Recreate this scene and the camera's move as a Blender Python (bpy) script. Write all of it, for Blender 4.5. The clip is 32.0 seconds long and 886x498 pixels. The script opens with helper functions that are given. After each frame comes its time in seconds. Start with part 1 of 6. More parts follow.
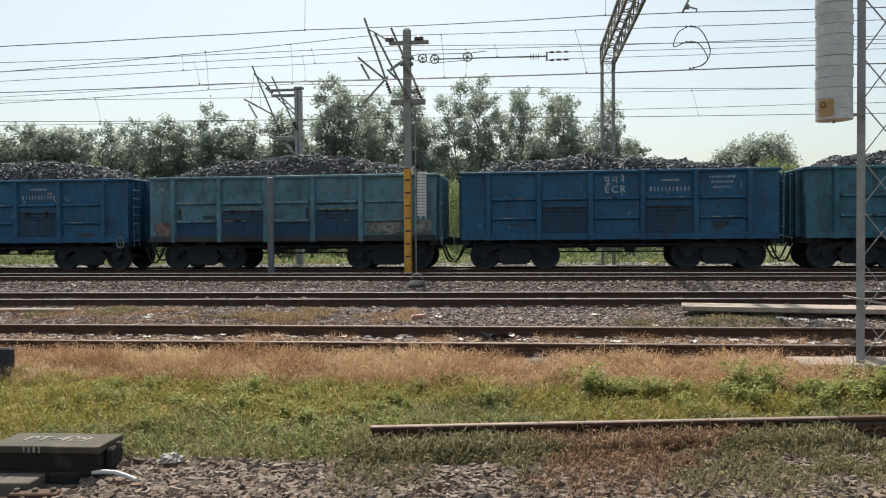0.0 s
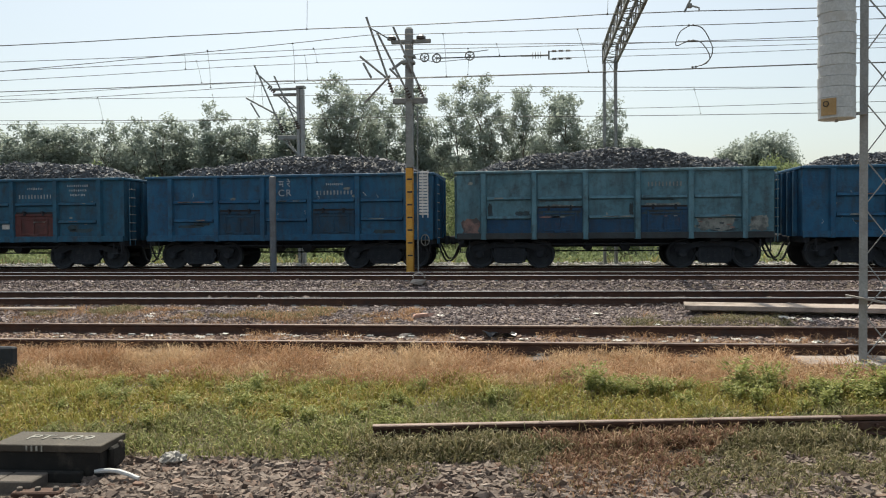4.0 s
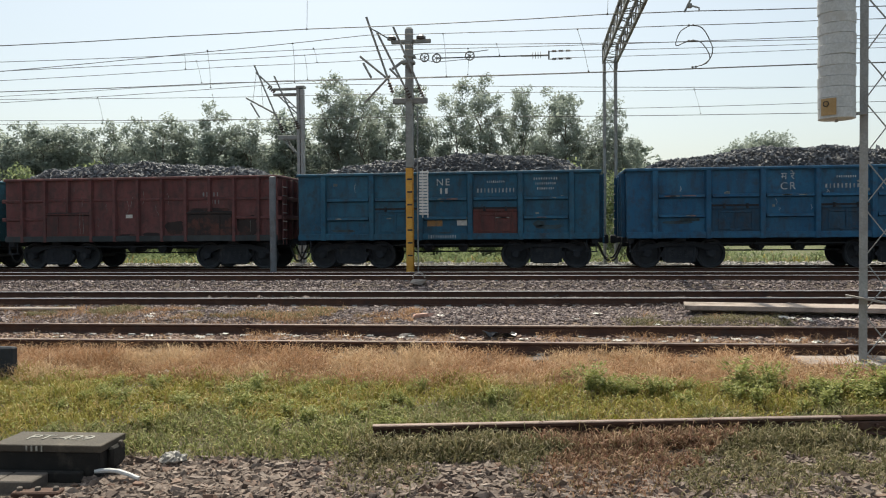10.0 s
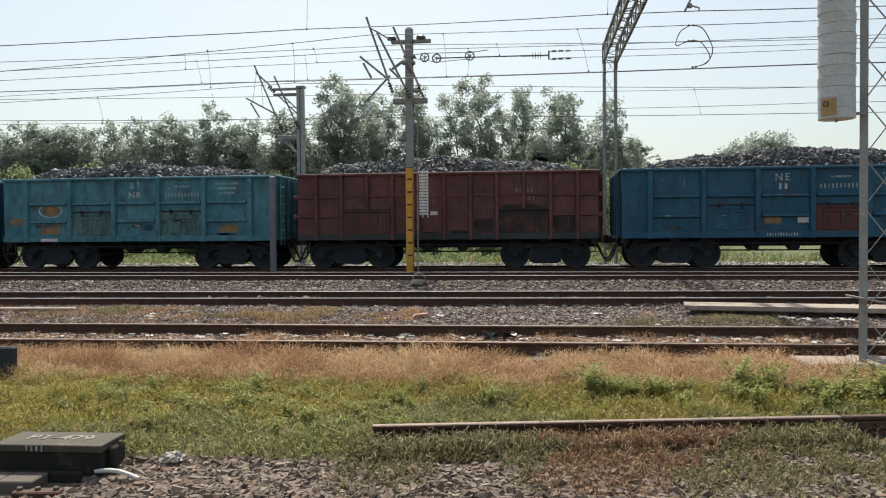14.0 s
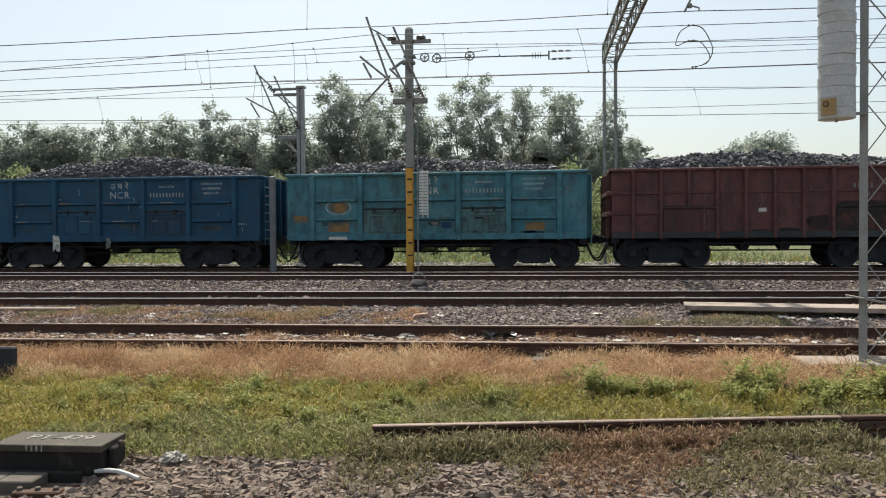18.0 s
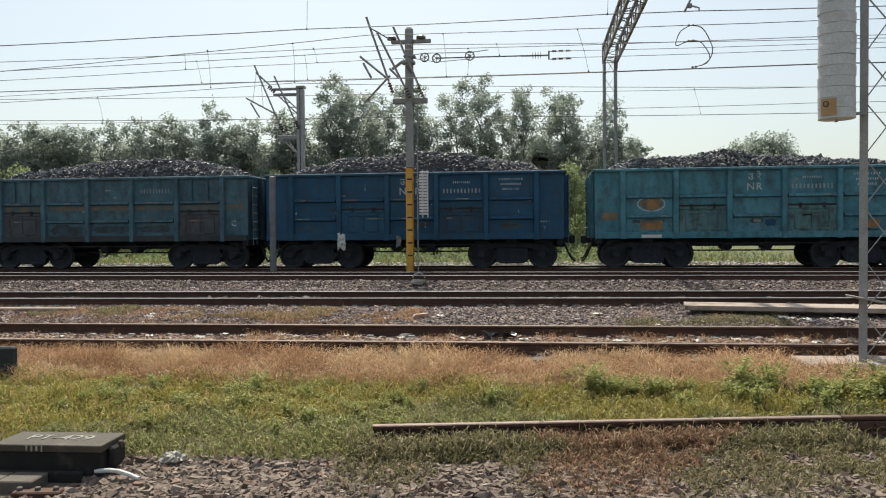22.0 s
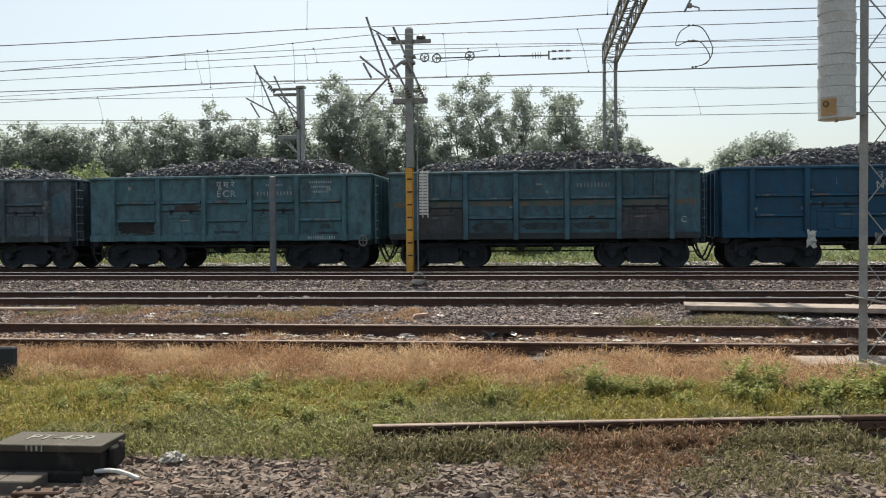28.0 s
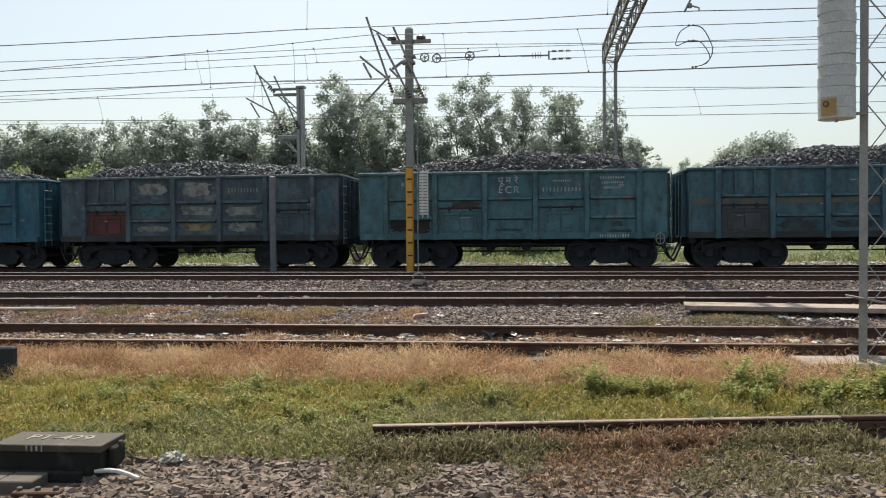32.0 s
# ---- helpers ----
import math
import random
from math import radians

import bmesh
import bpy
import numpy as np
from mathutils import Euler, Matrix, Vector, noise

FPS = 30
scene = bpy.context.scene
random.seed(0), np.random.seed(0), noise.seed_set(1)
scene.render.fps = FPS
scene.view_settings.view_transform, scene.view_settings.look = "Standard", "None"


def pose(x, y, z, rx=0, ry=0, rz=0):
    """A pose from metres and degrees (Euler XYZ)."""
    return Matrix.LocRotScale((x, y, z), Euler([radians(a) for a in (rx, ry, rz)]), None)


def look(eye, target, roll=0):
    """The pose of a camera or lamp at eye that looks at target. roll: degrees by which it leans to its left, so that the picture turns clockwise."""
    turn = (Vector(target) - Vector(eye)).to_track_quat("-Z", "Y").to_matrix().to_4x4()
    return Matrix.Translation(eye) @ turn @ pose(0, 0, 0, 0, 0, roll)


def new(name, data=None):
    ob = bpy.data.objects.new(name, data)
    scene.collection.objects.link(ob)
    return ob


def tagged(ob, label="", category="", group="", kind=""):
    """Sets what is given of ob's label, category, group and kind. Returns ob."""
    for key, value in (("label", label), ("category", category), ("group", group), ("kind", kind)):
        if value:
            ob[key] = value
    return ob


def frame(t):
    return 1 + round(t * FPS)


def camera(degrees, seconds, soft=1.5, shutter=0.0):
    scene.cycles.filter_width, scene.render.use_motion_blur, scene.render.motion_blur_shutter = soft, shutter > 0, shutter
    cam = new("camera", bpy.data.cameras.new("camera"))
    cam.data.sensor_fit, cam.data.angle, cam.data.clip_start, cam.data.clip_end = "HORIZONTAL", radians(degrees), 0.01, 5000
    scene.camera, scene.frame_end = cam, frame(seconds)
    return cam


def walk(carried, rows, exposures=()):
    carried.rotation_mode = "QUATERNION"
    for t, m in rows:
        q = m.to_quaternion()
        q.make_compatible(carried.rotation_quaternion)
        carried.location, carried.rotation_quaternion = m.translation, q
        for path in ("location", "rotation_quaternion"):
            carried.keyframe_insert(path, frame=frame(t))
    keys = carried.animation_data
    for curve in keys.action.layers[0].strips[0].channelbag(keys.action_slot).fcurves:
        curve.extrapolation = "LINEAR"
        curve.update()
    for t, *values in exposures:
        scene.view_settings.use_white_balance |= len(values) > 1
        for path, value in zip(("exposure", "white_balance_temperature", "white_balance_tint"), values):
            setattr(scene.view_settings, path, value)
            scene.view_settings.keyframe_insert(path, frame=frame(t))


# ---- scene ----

# ------------------------------------------------------------ camera
EYE = (0.0, 0.0, 1.325)
YAW, PITCH, ROLL = 7.378, -1.318, -0.446


def view(dx=0.0, dy=0.0):
    """Pose of the camera, turned by small angles (degrees) right and up."""
    yaw, pitch = radians(YAW - dx), radians(PITCH + dy)
    aim = (-math.sin(yaw) * math.cos(pitch), math.cos(yaw) * math.cos(pitch), EYE[2] + math.sin(pitch))
    return look(EYE, aim, ROLL)


cam = camera(58.12, 32.0, soft=1.1)
walk(cam, [(0.0, view(0.150, 0.065)), (0.5, view(0.130, 0.005)), (1.0, view(0.093, 0.0)), (1.5, view(0.04, 0.0)),
           (2.0, view()), (2.5, view()), (32.0, view())],
     exposures=[(0.0, 0.38, 6700, 4.5), (32.0, 0.38, 6700, 4.5)])

# ------------------------------------------------------------ light
SUN_ELEV, SUN_AZ = 56.0, -14.0      # azimuth from +y towards +x
world = bpy.data.worlds.new("hazy_sky")
scene.world = world
world.use_nodes = True
wn = world.node_tree
sky = wn.nodes.new("ShaderNodeTexSky")
sky.sky_type = "NISHITA"
sky.sun_disc = False
sky.sun_elevation = radians(SUN_ELEV)
sky.sun_rotation = radians(SUN_AZ)
sky.air_density, sky.dust_density, sky.ozone_density = 1.0, 2.8, 1.4
wn.nodes["Background"].inputs["Strength"].default_value = 0.118
hazed = wn.nodes.new("ShaderNodeMix")           # even summer haze over the whole sky
hazed.data_type = "RGBA"
hazed.inputs[0].default_value = 0.36
hazed.inputs[7].default_value = (5.2, 5.55, 5.6, 1)
wn.links.new(sky.outputs[0], hazed.inputs[6])
wn.links.new(hazed.outputs[2], wn.nodes["Background"].inputs[0])
sun_data = bpy.data.lights.new("sun", "SUN")
sun_data.energy, sun_data.angle, sun_data.color = 5.0, radians(0.6), (1.0, 0.93, 0.82)
sun = new("sun", sun_data)
e, a = radians(SUN_ELEV), radians(SUN_AZ)
sun.matrix_world = look((40 * math.sin(a) * math.cos(e), 40 * math.cos(a) * math.cos(e), 40 * math.sin(e)), (0, 0, 0))


# ------------------------------------------------------------ materials
def nodes_of(name):
    m = bpy.data.materials.new(name)
    m.use_nodes = True
    return m, m.node_tree, m.node_tree.nodes["Principled BSDF"]


def coords(nt, scale=(1, 1, 1), kind="Object", shift=True):
    tc = nt.nodes.new("ShaderNodeTexCoord")
    mp = nt.nodes.new("ShaderNodeMapping")
    mp.inputs["Scale"].default_value = scale
    nt.links.new(tc.outputs[kind], mp.inputs["Vector"])
    if shift:
        oi = nt.nodes.new("ShaderNodeObjectInfo")
        mul = nt.nodes.new("ShaderNodeMath")
        mul.operation = "MULTIPLY"
        mul.inputs[1].default_value = 37.0
        nt.links.new(oi.outputs["Random"], mul.inputs[0])
        nt.links.new(mul.outputs[0], mp.inputs["Location"])
    return mp.outputs[0]


def noise_fac(nt, vec, scale, detail=6.0, rough=0.6, lo=0.35, hi=0.65):
    n = nt.nodes.new("ShaderNodeTexNoise")
    n.inputs["Scale"].default_value, n.inputs["Detail"].default_value, n.inputs["Roughness"].default_value = scale, detail, rough
    nt.links.new(vec, n.inputs["Vector"])
    r = nt.nodes.new("ShaderNodeMapRange")
    r.inputs[1].default_value, r.inputs[2].default_value = lo, hi
    nt.links.new(n.outputs[0], r.inputs[0])
    return r.outputs[0]


def blend(nt, fac, a, b):
    mix = nt.nodes.new("ShaderNodeMix")
    mix.data_type = "RGBA"
    if isinstance(fac, float):
        mix.inputs[0].default_value = fac
    else:
        nt.links.new(fac, mix.inputs[0])
    for k, c in ((6, a), (7, b)):
        if isinstance(c, tuple):
            mix.inputs[k].default_value = (*c, 1)
        else:
            nt.links.new(c, mix.inputs[k])
    return mix.outputs[2]


def times(nt, a, b):
    m = nt.nodes.new("ShaderNodeMath")
    m.operation = "MULTIPLY"
    for k, v in ((0, a), (1, b)):
        if isinstance(v, float):
            m.inputs[k].default_value = v
        else:
            nt.links.new(v, m.inputs[k])
    return m.outputs[0]


def relief(nt, bsdf, fac, strength=0.3, dist=0.01):
    b = nt.nodes.new("ShaderNodeBump")
    b.inputs["Strength"].default_value, b.inputs["Distance"].default_value = strength, dist
    nt.links.new(fac, b.inputs["Height"])
    nt.links.new(b.outputs[0], bsdf.inputs["Normal"])


def surface(name, c1, c2, scale=3.0, fine=40.0, rough=0.7, metal=0.0, c3=None, bump=0.3, dist=0.005, stretch=(1, 1, 1), c3_at=(0.55, 0.7)):
    """Two-scale mottled surface with an optional third stain colour."""
    m, nt, b = nodes_of(name)
    v = coords(nt, stretch)
    f1 = noise_fac(nt, v, scale)
    f2 = noise_fac(nt, v, fine, 4.0)
    col = blend(nt, f1, c1, c2)
    dark = tuple(x * 0.6 for x in c1)
    col = blend(nt, times(nt, f2, 0.45), col, dark)
    if c3:
        col = blend(nt, noise_fac(nt, v, scale * 0.6 + 0.3, 8.0, 0.65, *c3_at), col, c3)
    nt.links.new(col, b.inputs["Base Color"])
    b.inputs["Roughness"].default_value, b.inputs["Metallic"].default_value = rough, metal
    relief(nt, b, f2, bump, dist)
    return m


def wagon_paint(name, base, fade, grime=(0.036, 0.034, 0.034), grime_amount=0.55, peel=None, peel_at=(0.62, 0.66), rust=0.35, scuff=0.5):
    """Old wagon paint: faded, streaked downward, with coal grime, rust blooms, scuffs and peeled places."""
    m, nt, b = nodes_of(name)
    v = coords(nt)
    streak = coords(nt, (1.5, 1.5, 0.4))
    col = blend(nt, noise_fac(nt, v, 0.8, 6.0, 0.65, 0.38, 0.62), base, fade)
    col = blend(nt, times(nt, noise_fac(nt, streak, 2.6, 7.0, 0.65, 0.44, 0.68), grime_amount), col, grime)
    col = blend(nt, times(nt, noise_fac(nt, v, 3.6, 9.0, 0.72, 0.5, 0.66), grime_amount), col, grime)
    col = blend(nt, times(nt, noise_fac(nt, v, 2.1, 9.0, 0.72, 0.6, 0.68), rust), col, (0.13, 0.055, 0.03))
    if peel:
        col = blend(nt, noise_fac(nt, coords(nt, (0.7, 1, 1.3)), 1.3, 10.0, 0.7, *peel_at), col, peel)
    pale = tuple(min(0.7, x * 1.6 + 0.09) for x in fade)
    col = blend(nt, times(nt, noise_fac(nt, v, 11.0, 8.0, 0.8, 0.66, 0.7), scuff), col, pale)
    col = blend(nt, times(nt, noise_fac(nt, coords(nt, (9.0, 9.0, 0.5)), 3.0, 5.0, 0.7, 0.7, 0.74), scuff), col, pale)
    nt.links.new(col, b.inputs["Base Color"])
    b.inputs["Roughness"].default_value = 0.65
    b.inputs["Specular IOR Level"].default_value = 0.25
    relief(nt, b, noise_fac(nt, v, 2.4, 4.0), 0.5, 0.03)
    return m


def island_surface(name, stops, fine=30.0, rough=0.85, bump=0.4, dist=0.01, trans=0.0):
    """Colour picked per loose piece from a ramp, with fine mottling."""
    m, nt, b = nodes_of(name)
    g = nt.nodes.new("ShaderNodeNewGeometry")
    ramp = nt.nodes.new("ShaderNodeValToRGB")
    el = ramp.color_ramp.elements
    while len(el) < len(stops):
        el.new(0.5)
    for k, c in enumerate(stops):
        el[k].position = k / (len(stops) - 1)
        el[k].color = (*c, 1)
    nt.links.new(g.outputs["Random Per Island"], ramp.inputs[0])
    v = coords(nt, shift=False)
    f = noise_fac(nt, v, fine, 4.0)
    half = blend(nt, 0.5, ramp.outputs[0], (0.02, 0.02, 0.018))
    nt.links.new(blend(nt, times(nt, f, 0.6), ramp.outputs[0], half), b.inputs["Base Color"])
    b.inputs["Roughness"].default_value = rough
    b.inputs["Specular IOR Level"].default_value = 0.3 if bump else 0.12
    if bump:
        relief(nt, b, f, bump, dist)
    if trans:
        tr = nt.nodes.new("ShaderNodeBsdfTranslucent")
        nt.links.new(ramp.outputs[0], tr.inputs["Color"])
        mix = nt.nodes.new("ShaderNodeMixShader")
        mix.inputs[0].default_value = trans
        nt.links.new(b.outputs[0], mix.inputs[1])
        nt.links.new(tr.outputs[0], mix.inputs[2])
        nt.links.new(mix.outputs[0], nt.nodes["Material Output"].inputs["Surface"])
    return m


M_RAIL = surface("rusty_rail_steel", (0.06, 0.028, 0.019), (0.10, 0.048, 0.031), 6, 60, 0.75, 0.2, (0.05, 0.035, 0.03))
M_RAIL_TOP = surface("polished_rail_head", (0.62, 0.60, 0.58), (0.74, 0.72, 0.70), 8, 80, 0.28, 0.9, bump=0.1, stretch=(0.05, 1, 1))
M_RAIL_DULL = surface("dull_rail_head", (0.15, 0.10, 0.08), (0.26, 0.195, 0.165), 6, 60, 0.5, 0.4, bump=0.2)
M_SLEEPER = surface("oil_stained_concrete", (0.11, 0.09, 0.08), (0.17, 0.14, 0.125), 3, 40, 0.9, 0, (0.05, 0.04, 0.035))
M_CONCRETE = surface("pale_weathered_concrete", (0.27, 0.24, 0.215), (0.34, 0.305, 0.28), 2.5, 30, 0.9, 0, (0.28, 0.25, 0.22))
M_SLAB = surface("dusty_brown_concrete", (0.31, 0.25, 0.215), (0.385, 0.32, 0.28), 2.5, 30, 0.95, 0, (0.16, 0.13, 0.11), c3_at=(0.5, 0.65))
M_STONE_MID = island_surface("grimy_ballast_stone", [(0.10, 0.074, 0.07), (0.19, 0.145, 0.138), (0.30, 0.238, 0.222), (0.135, 0.10, 0.095), (0.45, 0.375, 0.35)], 25)
M_GALV = surface("galvanised_steel", (0.27, 0.275, 0.275), (0.35, 0.355, 0.355), 5, 50, 0.6, 0.1, (0.24, 0.23, 0.22))
M_WEIGHT = surface("grey_painted_iron", (0.47, 0.49, 0.50), (0.57, 0.59, 0.60), 3, 40, 0.6, 0.0, (0.40, 0.39, 0.37))
M_MAST = surface("weathered_grey_steel", (0.235, 0.245, 0.24), (0.31, 0.32, 0.315), 4, 40, 0.7, 0.2, (0.10, 0.08, 0.07))
# darker, bluer than the mast grey: the short post's shade is in the colour
M_POST_SHADED = surface("shaded_blue_grey_paint", (0.13, 0.145, 0.165), (0.18, 0.195, 0.215), 4, 40, 0.75, 0.0, (0.10, 0.09, 0.085))
M_YELLOW = surface("hazard_orange_yellow_paint", (0.55, 0.27, 0.03), (0.65, 0.36, 0.06), 3, 30, 0.6, 0, (0.28, 0.16, 0.07))
M_PLATE = surface("dull_yellow_plate", (0.38, 0.245, 0.105), (0.45, 0.305, 0.145), 5, 40, 0.7, 0, (0.30, 0.23, 0.14))
M_WHITE = surface("dull_white_enamel", (0.55, 0.55, 0.55), (0.68, 0.68, 0.67), 6, 40, 0.5, 0, (0.4, 0.38, 0.35))
M_BLACK = surface("black_grime_steel", (0.018, 0.022, 0.029), (0.032, 0.036, 0.045), 4, 40, 0.9, 0.0, (0.05, 0.049, 0.052))
M_WHEEL = surface("dusty_black_wheel_steel", (0.025, 0.029, 0.036), (0.042, 0.046, 0.054), 5, 40, 0.85, 0.0)
M_RUBBER = surface("black_rubber_hose", (0.015, 0.015, 0.015), (0.03, 0.03, 0.03), 6, 50, 0.6)
M_WIRE = surface("oxidised_copper_wire", (0.10, 0.10, 0.10), (0.15, 0.145, 0.14), 4, 30, 0.6, 0.6, bump=0)
M_PORC = surface("brown_porcelain", (0.06, 0.045, 0.04), (0.1, 0.08, 0.07), 5, 40, 0.3)
M_COAL = surface("black_coal", (0.045, 0.046, 0.052), (0.075, 0.076, 0.083), 5, 28, 0.6, 0, (0.09, 0.088, 0.088), 0.9, 0.03, c3_at=(0.6, 0.75))
M_LUMP = island_surface("coal_lumps", [(0.062, 0.065, 0.075), (0.11, 0.115, 0.13), (0.155, 0.161, 0.177), (0.215, 0.22, 0.235)], 12, 0.66)
M_STONE = island_surface("ballast_stone", [(0.08, 0.054, 0.042), (0.15, 0.11, 0.09), (0.225, 0.175, 0.145), (0.11, 0.08, 0.067), (0.31, 0.25, 0.21), (0.165, 0.095, 0.068)], 25)
M_BARK = surface("grey_brown_bark", (0.11, 0.085, 0.065), (0.2, 0.17, 0.14), 3, 25, 0.95, 0, (0.07, 0.055, 0.045), 0.8, 0.03, (1, 1, 0.25))
M_LEAF = island_surface("dusty_green_leaves", [(0.28, 0.325, 0.285), (0.335, 0.38, 0.335), (0.38, 0.42, 0.367), (0.305, 0.35, 0.307)], 3, 0.6, 0, 0, 0.58)
M_LEAF2 = island_surface("bright_green_scrub_leaves", [(0.19, 0.24, 0.12), (0.25, 0.30, 0.15), (0.33, 0.37, 0.195), (0.21, 0.265, 0.125)], 3, 0.6, 0, 0, 0.42)
M_GRASS = island_surface("green_grass_blades", [(0.215, 0.205, 0.042), (0.31, 0.285, 0.066), (0.425, 0.355, 0.11), (0.255, 0.245, 0.05), (0.53, 0.385, 0.165), (0.14, 0.125, 0.03)], 5, 0.6, 0, 0, 0.27)
M_GRASS_DEEP = island_surface("olive_green_grass_blades", [(0.15, 0.172, 0.06), (0.215, 0.235, 0.085), (0.32, 0.30, 0.13), (0.175, 0.203, 0.066), (0.41, 0.335, 0.18), (0.09, 0.098, 0.036)], 5, 0.6, 0, 0, 0.27)
M_DRY = island_surface("dry_straw_grass", [(0.33, 0.18, 0.09), (0.50, 0.295, 0.16), (0.60, 0.42, 0.27), (0.25, 0.13, 0.07), (0.53, 0.33, 0.195)], 5, 0.7, 0, 0, 0.3)
M_NUMBER = surface("worn_pale_stencil_paint", (0.26, 0.28, 0.29), (0.36, 0.37, 0.37), 8, 50, 0.7, 0, (0.12, 0.16, 0.19), c3_at=(0.5, 0.68))
M_LETTER = surface("white_stencil_paint", (0.40, 0.42, 0.43), (0.54, 0.55, 0.55), 8, 50, 0.7, 0, (0.13, 0.17, 0.21), c3_at=(0.5, 0.68))


# ------------------------------------------------------------ mesh tools
class Shape:
    """Collects simple solids into one mesh."""

    def __init__(self):
        self.v, self.f, self.m = [], [], []

    def add(self, verts, faces, mi=0):
        n = len(self.v)
        self.v += [tuple(q) for q in verts]
        self.f += [tuple(i + n for i in q) for q in faces]
        self.m += [mi] * len(faces)
        return self

    def box(self, c, s, ch=0.0, turn=None, mi=0):
        """A box round c with size s, its edges chamfered by ch."""
        hx, hy, hz = s[0] / 2, s[1] / 2, s[2] / 2
        ch = min(ch, hx * 0.8, hy * 0.8, hz * 0.8)
        vs, fs = [], []
        if ch <= 0:
            vs = [(x, y, z) for x in (-hx, hx) for y in (-hy, hy) for z in (-hz, hz)]
            fs = [(0, 1, 3, 2), (4, 6, 7, 5), (0, 4, 5, 1), (2, 3, 7, 6), (0, 2, 6, 4), (1, 5, 7, 3)]
        else:
            idx = {}
            for sx in (-1, 1):
                for sy in (-1, 1):
                    for sz in (-1, 1):
                        for ax in range(3):
                            d = [hx - ch, hy - ch, hz - ch]
                            d[ax] += ch
                            idx[(sx, sy, sz, ax)] = len(vs)
                            vs.append((sx * d[0], sy * d[1], sz * d[2]))
            sg = (-1, 1)
            for s1 in sg:
                fs.append([idx[(s1, p, q, 0)] for p, q in ((-1, -1), (1, -1), (1, 1), (-1, 1))])
                fs.append([idx[(p, s1, q, 1)] for p, q in ((-1, -1), (1, -1), (1, 1), (-1, 1))])
                fs.append([idx[(p, q, s1, 2)] for p, q in ((-1, -1), (1, -1), (1, 1), (-1, 1))])
            for p in sg:
                for q in sg:
                    fs.append([idx[(p, q, -1, 0)], idx[(p, q, 1, 0)], idx[(p, q, 1, 1)], idx[(p, q, -1, 1)]])
                    fs.append([idx[(p, -1, q, 0)], idx[(p, 1, q, 0)], idx[(p, 1, q, 2)], idx[(p, -1, q, 2)]])
                    fs.append([idx[(-1, p, q, 1)], idx[(1, p, q, 1)], idx[(1, p, q, 2)], idx[(-1, p, q, 2)]])
                    for r in sg:
                        fs.append([idx[(p, q, r, 0)], idx[(p, q, r, 1)], idx[(p, q, r, 2)]])
        t = (turn or Matrix()).to_3x3()
        o = Vector(c)
        return self.add([o + t @ Vector(q) for q in vs], fs, mi)

    def bar(self, a, b, w, d=None, ch=0.0):
        """A straight bar of section w x d from a to b."""
        a, b = Vector(a), Vector(b)
        way = b - a
        q = way.to_track_quat("Z", "Y").to_matrix()
        return self.box((a + b) / 2, (w, d or w, way.length), ch, q)

    def tube(self, pts, r, n=8, caps=True):
        """A round tube along points; r one radius or one for each."""
        pts = [Vector(q) for q in pts]
        rs = r if isinstance(r, (list, tuple)) else [r] * len(pts)
        vs, fs = [], []
        up = None
        for k, q in enumerate(pts):
            way = (pts[min(k + 1, len(pts) - 1)] - pts[max(k - 1, 0)]).normalized()
            if up is None:
                up = way.orthogonal().normalized()
            up = (up - way * up.dot(way)).normalized()
            side = way.cross(up)
            for i in range(n):
                an = 2 * math.pi * i / n
                vs.append(q + (up * math.cos(an) + side * math.sin(an)) * rs[k])
        for k in range(len(pts) - 1):
            for i in range(n):
                j = (i + 1) % n
                fs.append((k * n + i, k * n + j, k * n + n + j, k * n + n + i))
        if caps:
            fs.append(tuple(range(n - 1, -1, -1)))
            fs.append(tuple(range((len(pts) - 1) * n, len(pts) * n)))
        return self.add(vs, fs)

    def lathe(self, profile, n=24, axis="Z", c=(0, 0, 0)):
        """Turn (radius, height) pairs round an axis."""
        vs, fs = [], []
        for r, h in profile:
            for i in range(n):
                an = 2 * math.pi * i / n
                q = (r * math.cos(an), r * math.sin(an), h)
                q = q if axis == "Z" else (q[0], q[2], q[1])
                vs.append(Vector(c) + Vector(q))
        for k in range(len(profile) - 1):
            for i in range(n):
                j = (i + 1) % n
                fs.append((k * n + i, k * n + j, k * n + n + j, k * n + n + i))
        fs.append(tuple(range(n)))
        fs.append(tuple(range((len(profile) - 1) * n, len(profile) * n)))
        return self.add(vs, fs)

    def prism(self, outline, x0, x1, mi=0):
        """Outline of (y, z) pushed along x."""
        n = len(outline)
        vs = [(x0, *q) for q in outline] + [(x1, *q) for q in outline]
        fs = [(i, (i + 1) % n, n + (i + 1) % n, n + i) for i in range(n)] + [tuple(range(n)), tuple(range(2 * n - 1, n - 1, -1))]
        return self.add(vs, fs, mi)

    def mesh(self, name, mats, smooth=False):
        me = bpy.data.meshes.new(name)
        me.from_pydata(self.v, [], self.f)
        for m in mats if isinstance(mats, (list, tuple)) else [mats]:
            me.materials.append(m)
        if any(self.m):
            me.polygons.foreach_set("material_index", self.m)
        bm = bmesh.new()
        bm.from_mesh(me)
        bmesh.ops.recalc_face_normals(bm, faces=bm.faces)
        bm.to_mesh(me)
        bm.free()
        if smooth:
            me.shade_smooth()
            me.set_sharp_from_angle(angle=radians(40))
        return me


def part(name, shape, material, parent, label="", at=None, smooth=False):
    """One mesh object under a thing or under a part. shape: a Shape or a ready mesh."""
    me = shape if isinstance(shape, bpy.types.Mesh) else shape.mesh(name, material, smooth)
    ob = new(name, me)
    ob.parent = parent
    if at is not None:
        ob.matrix_basis = at
    return tagged(ob, label)


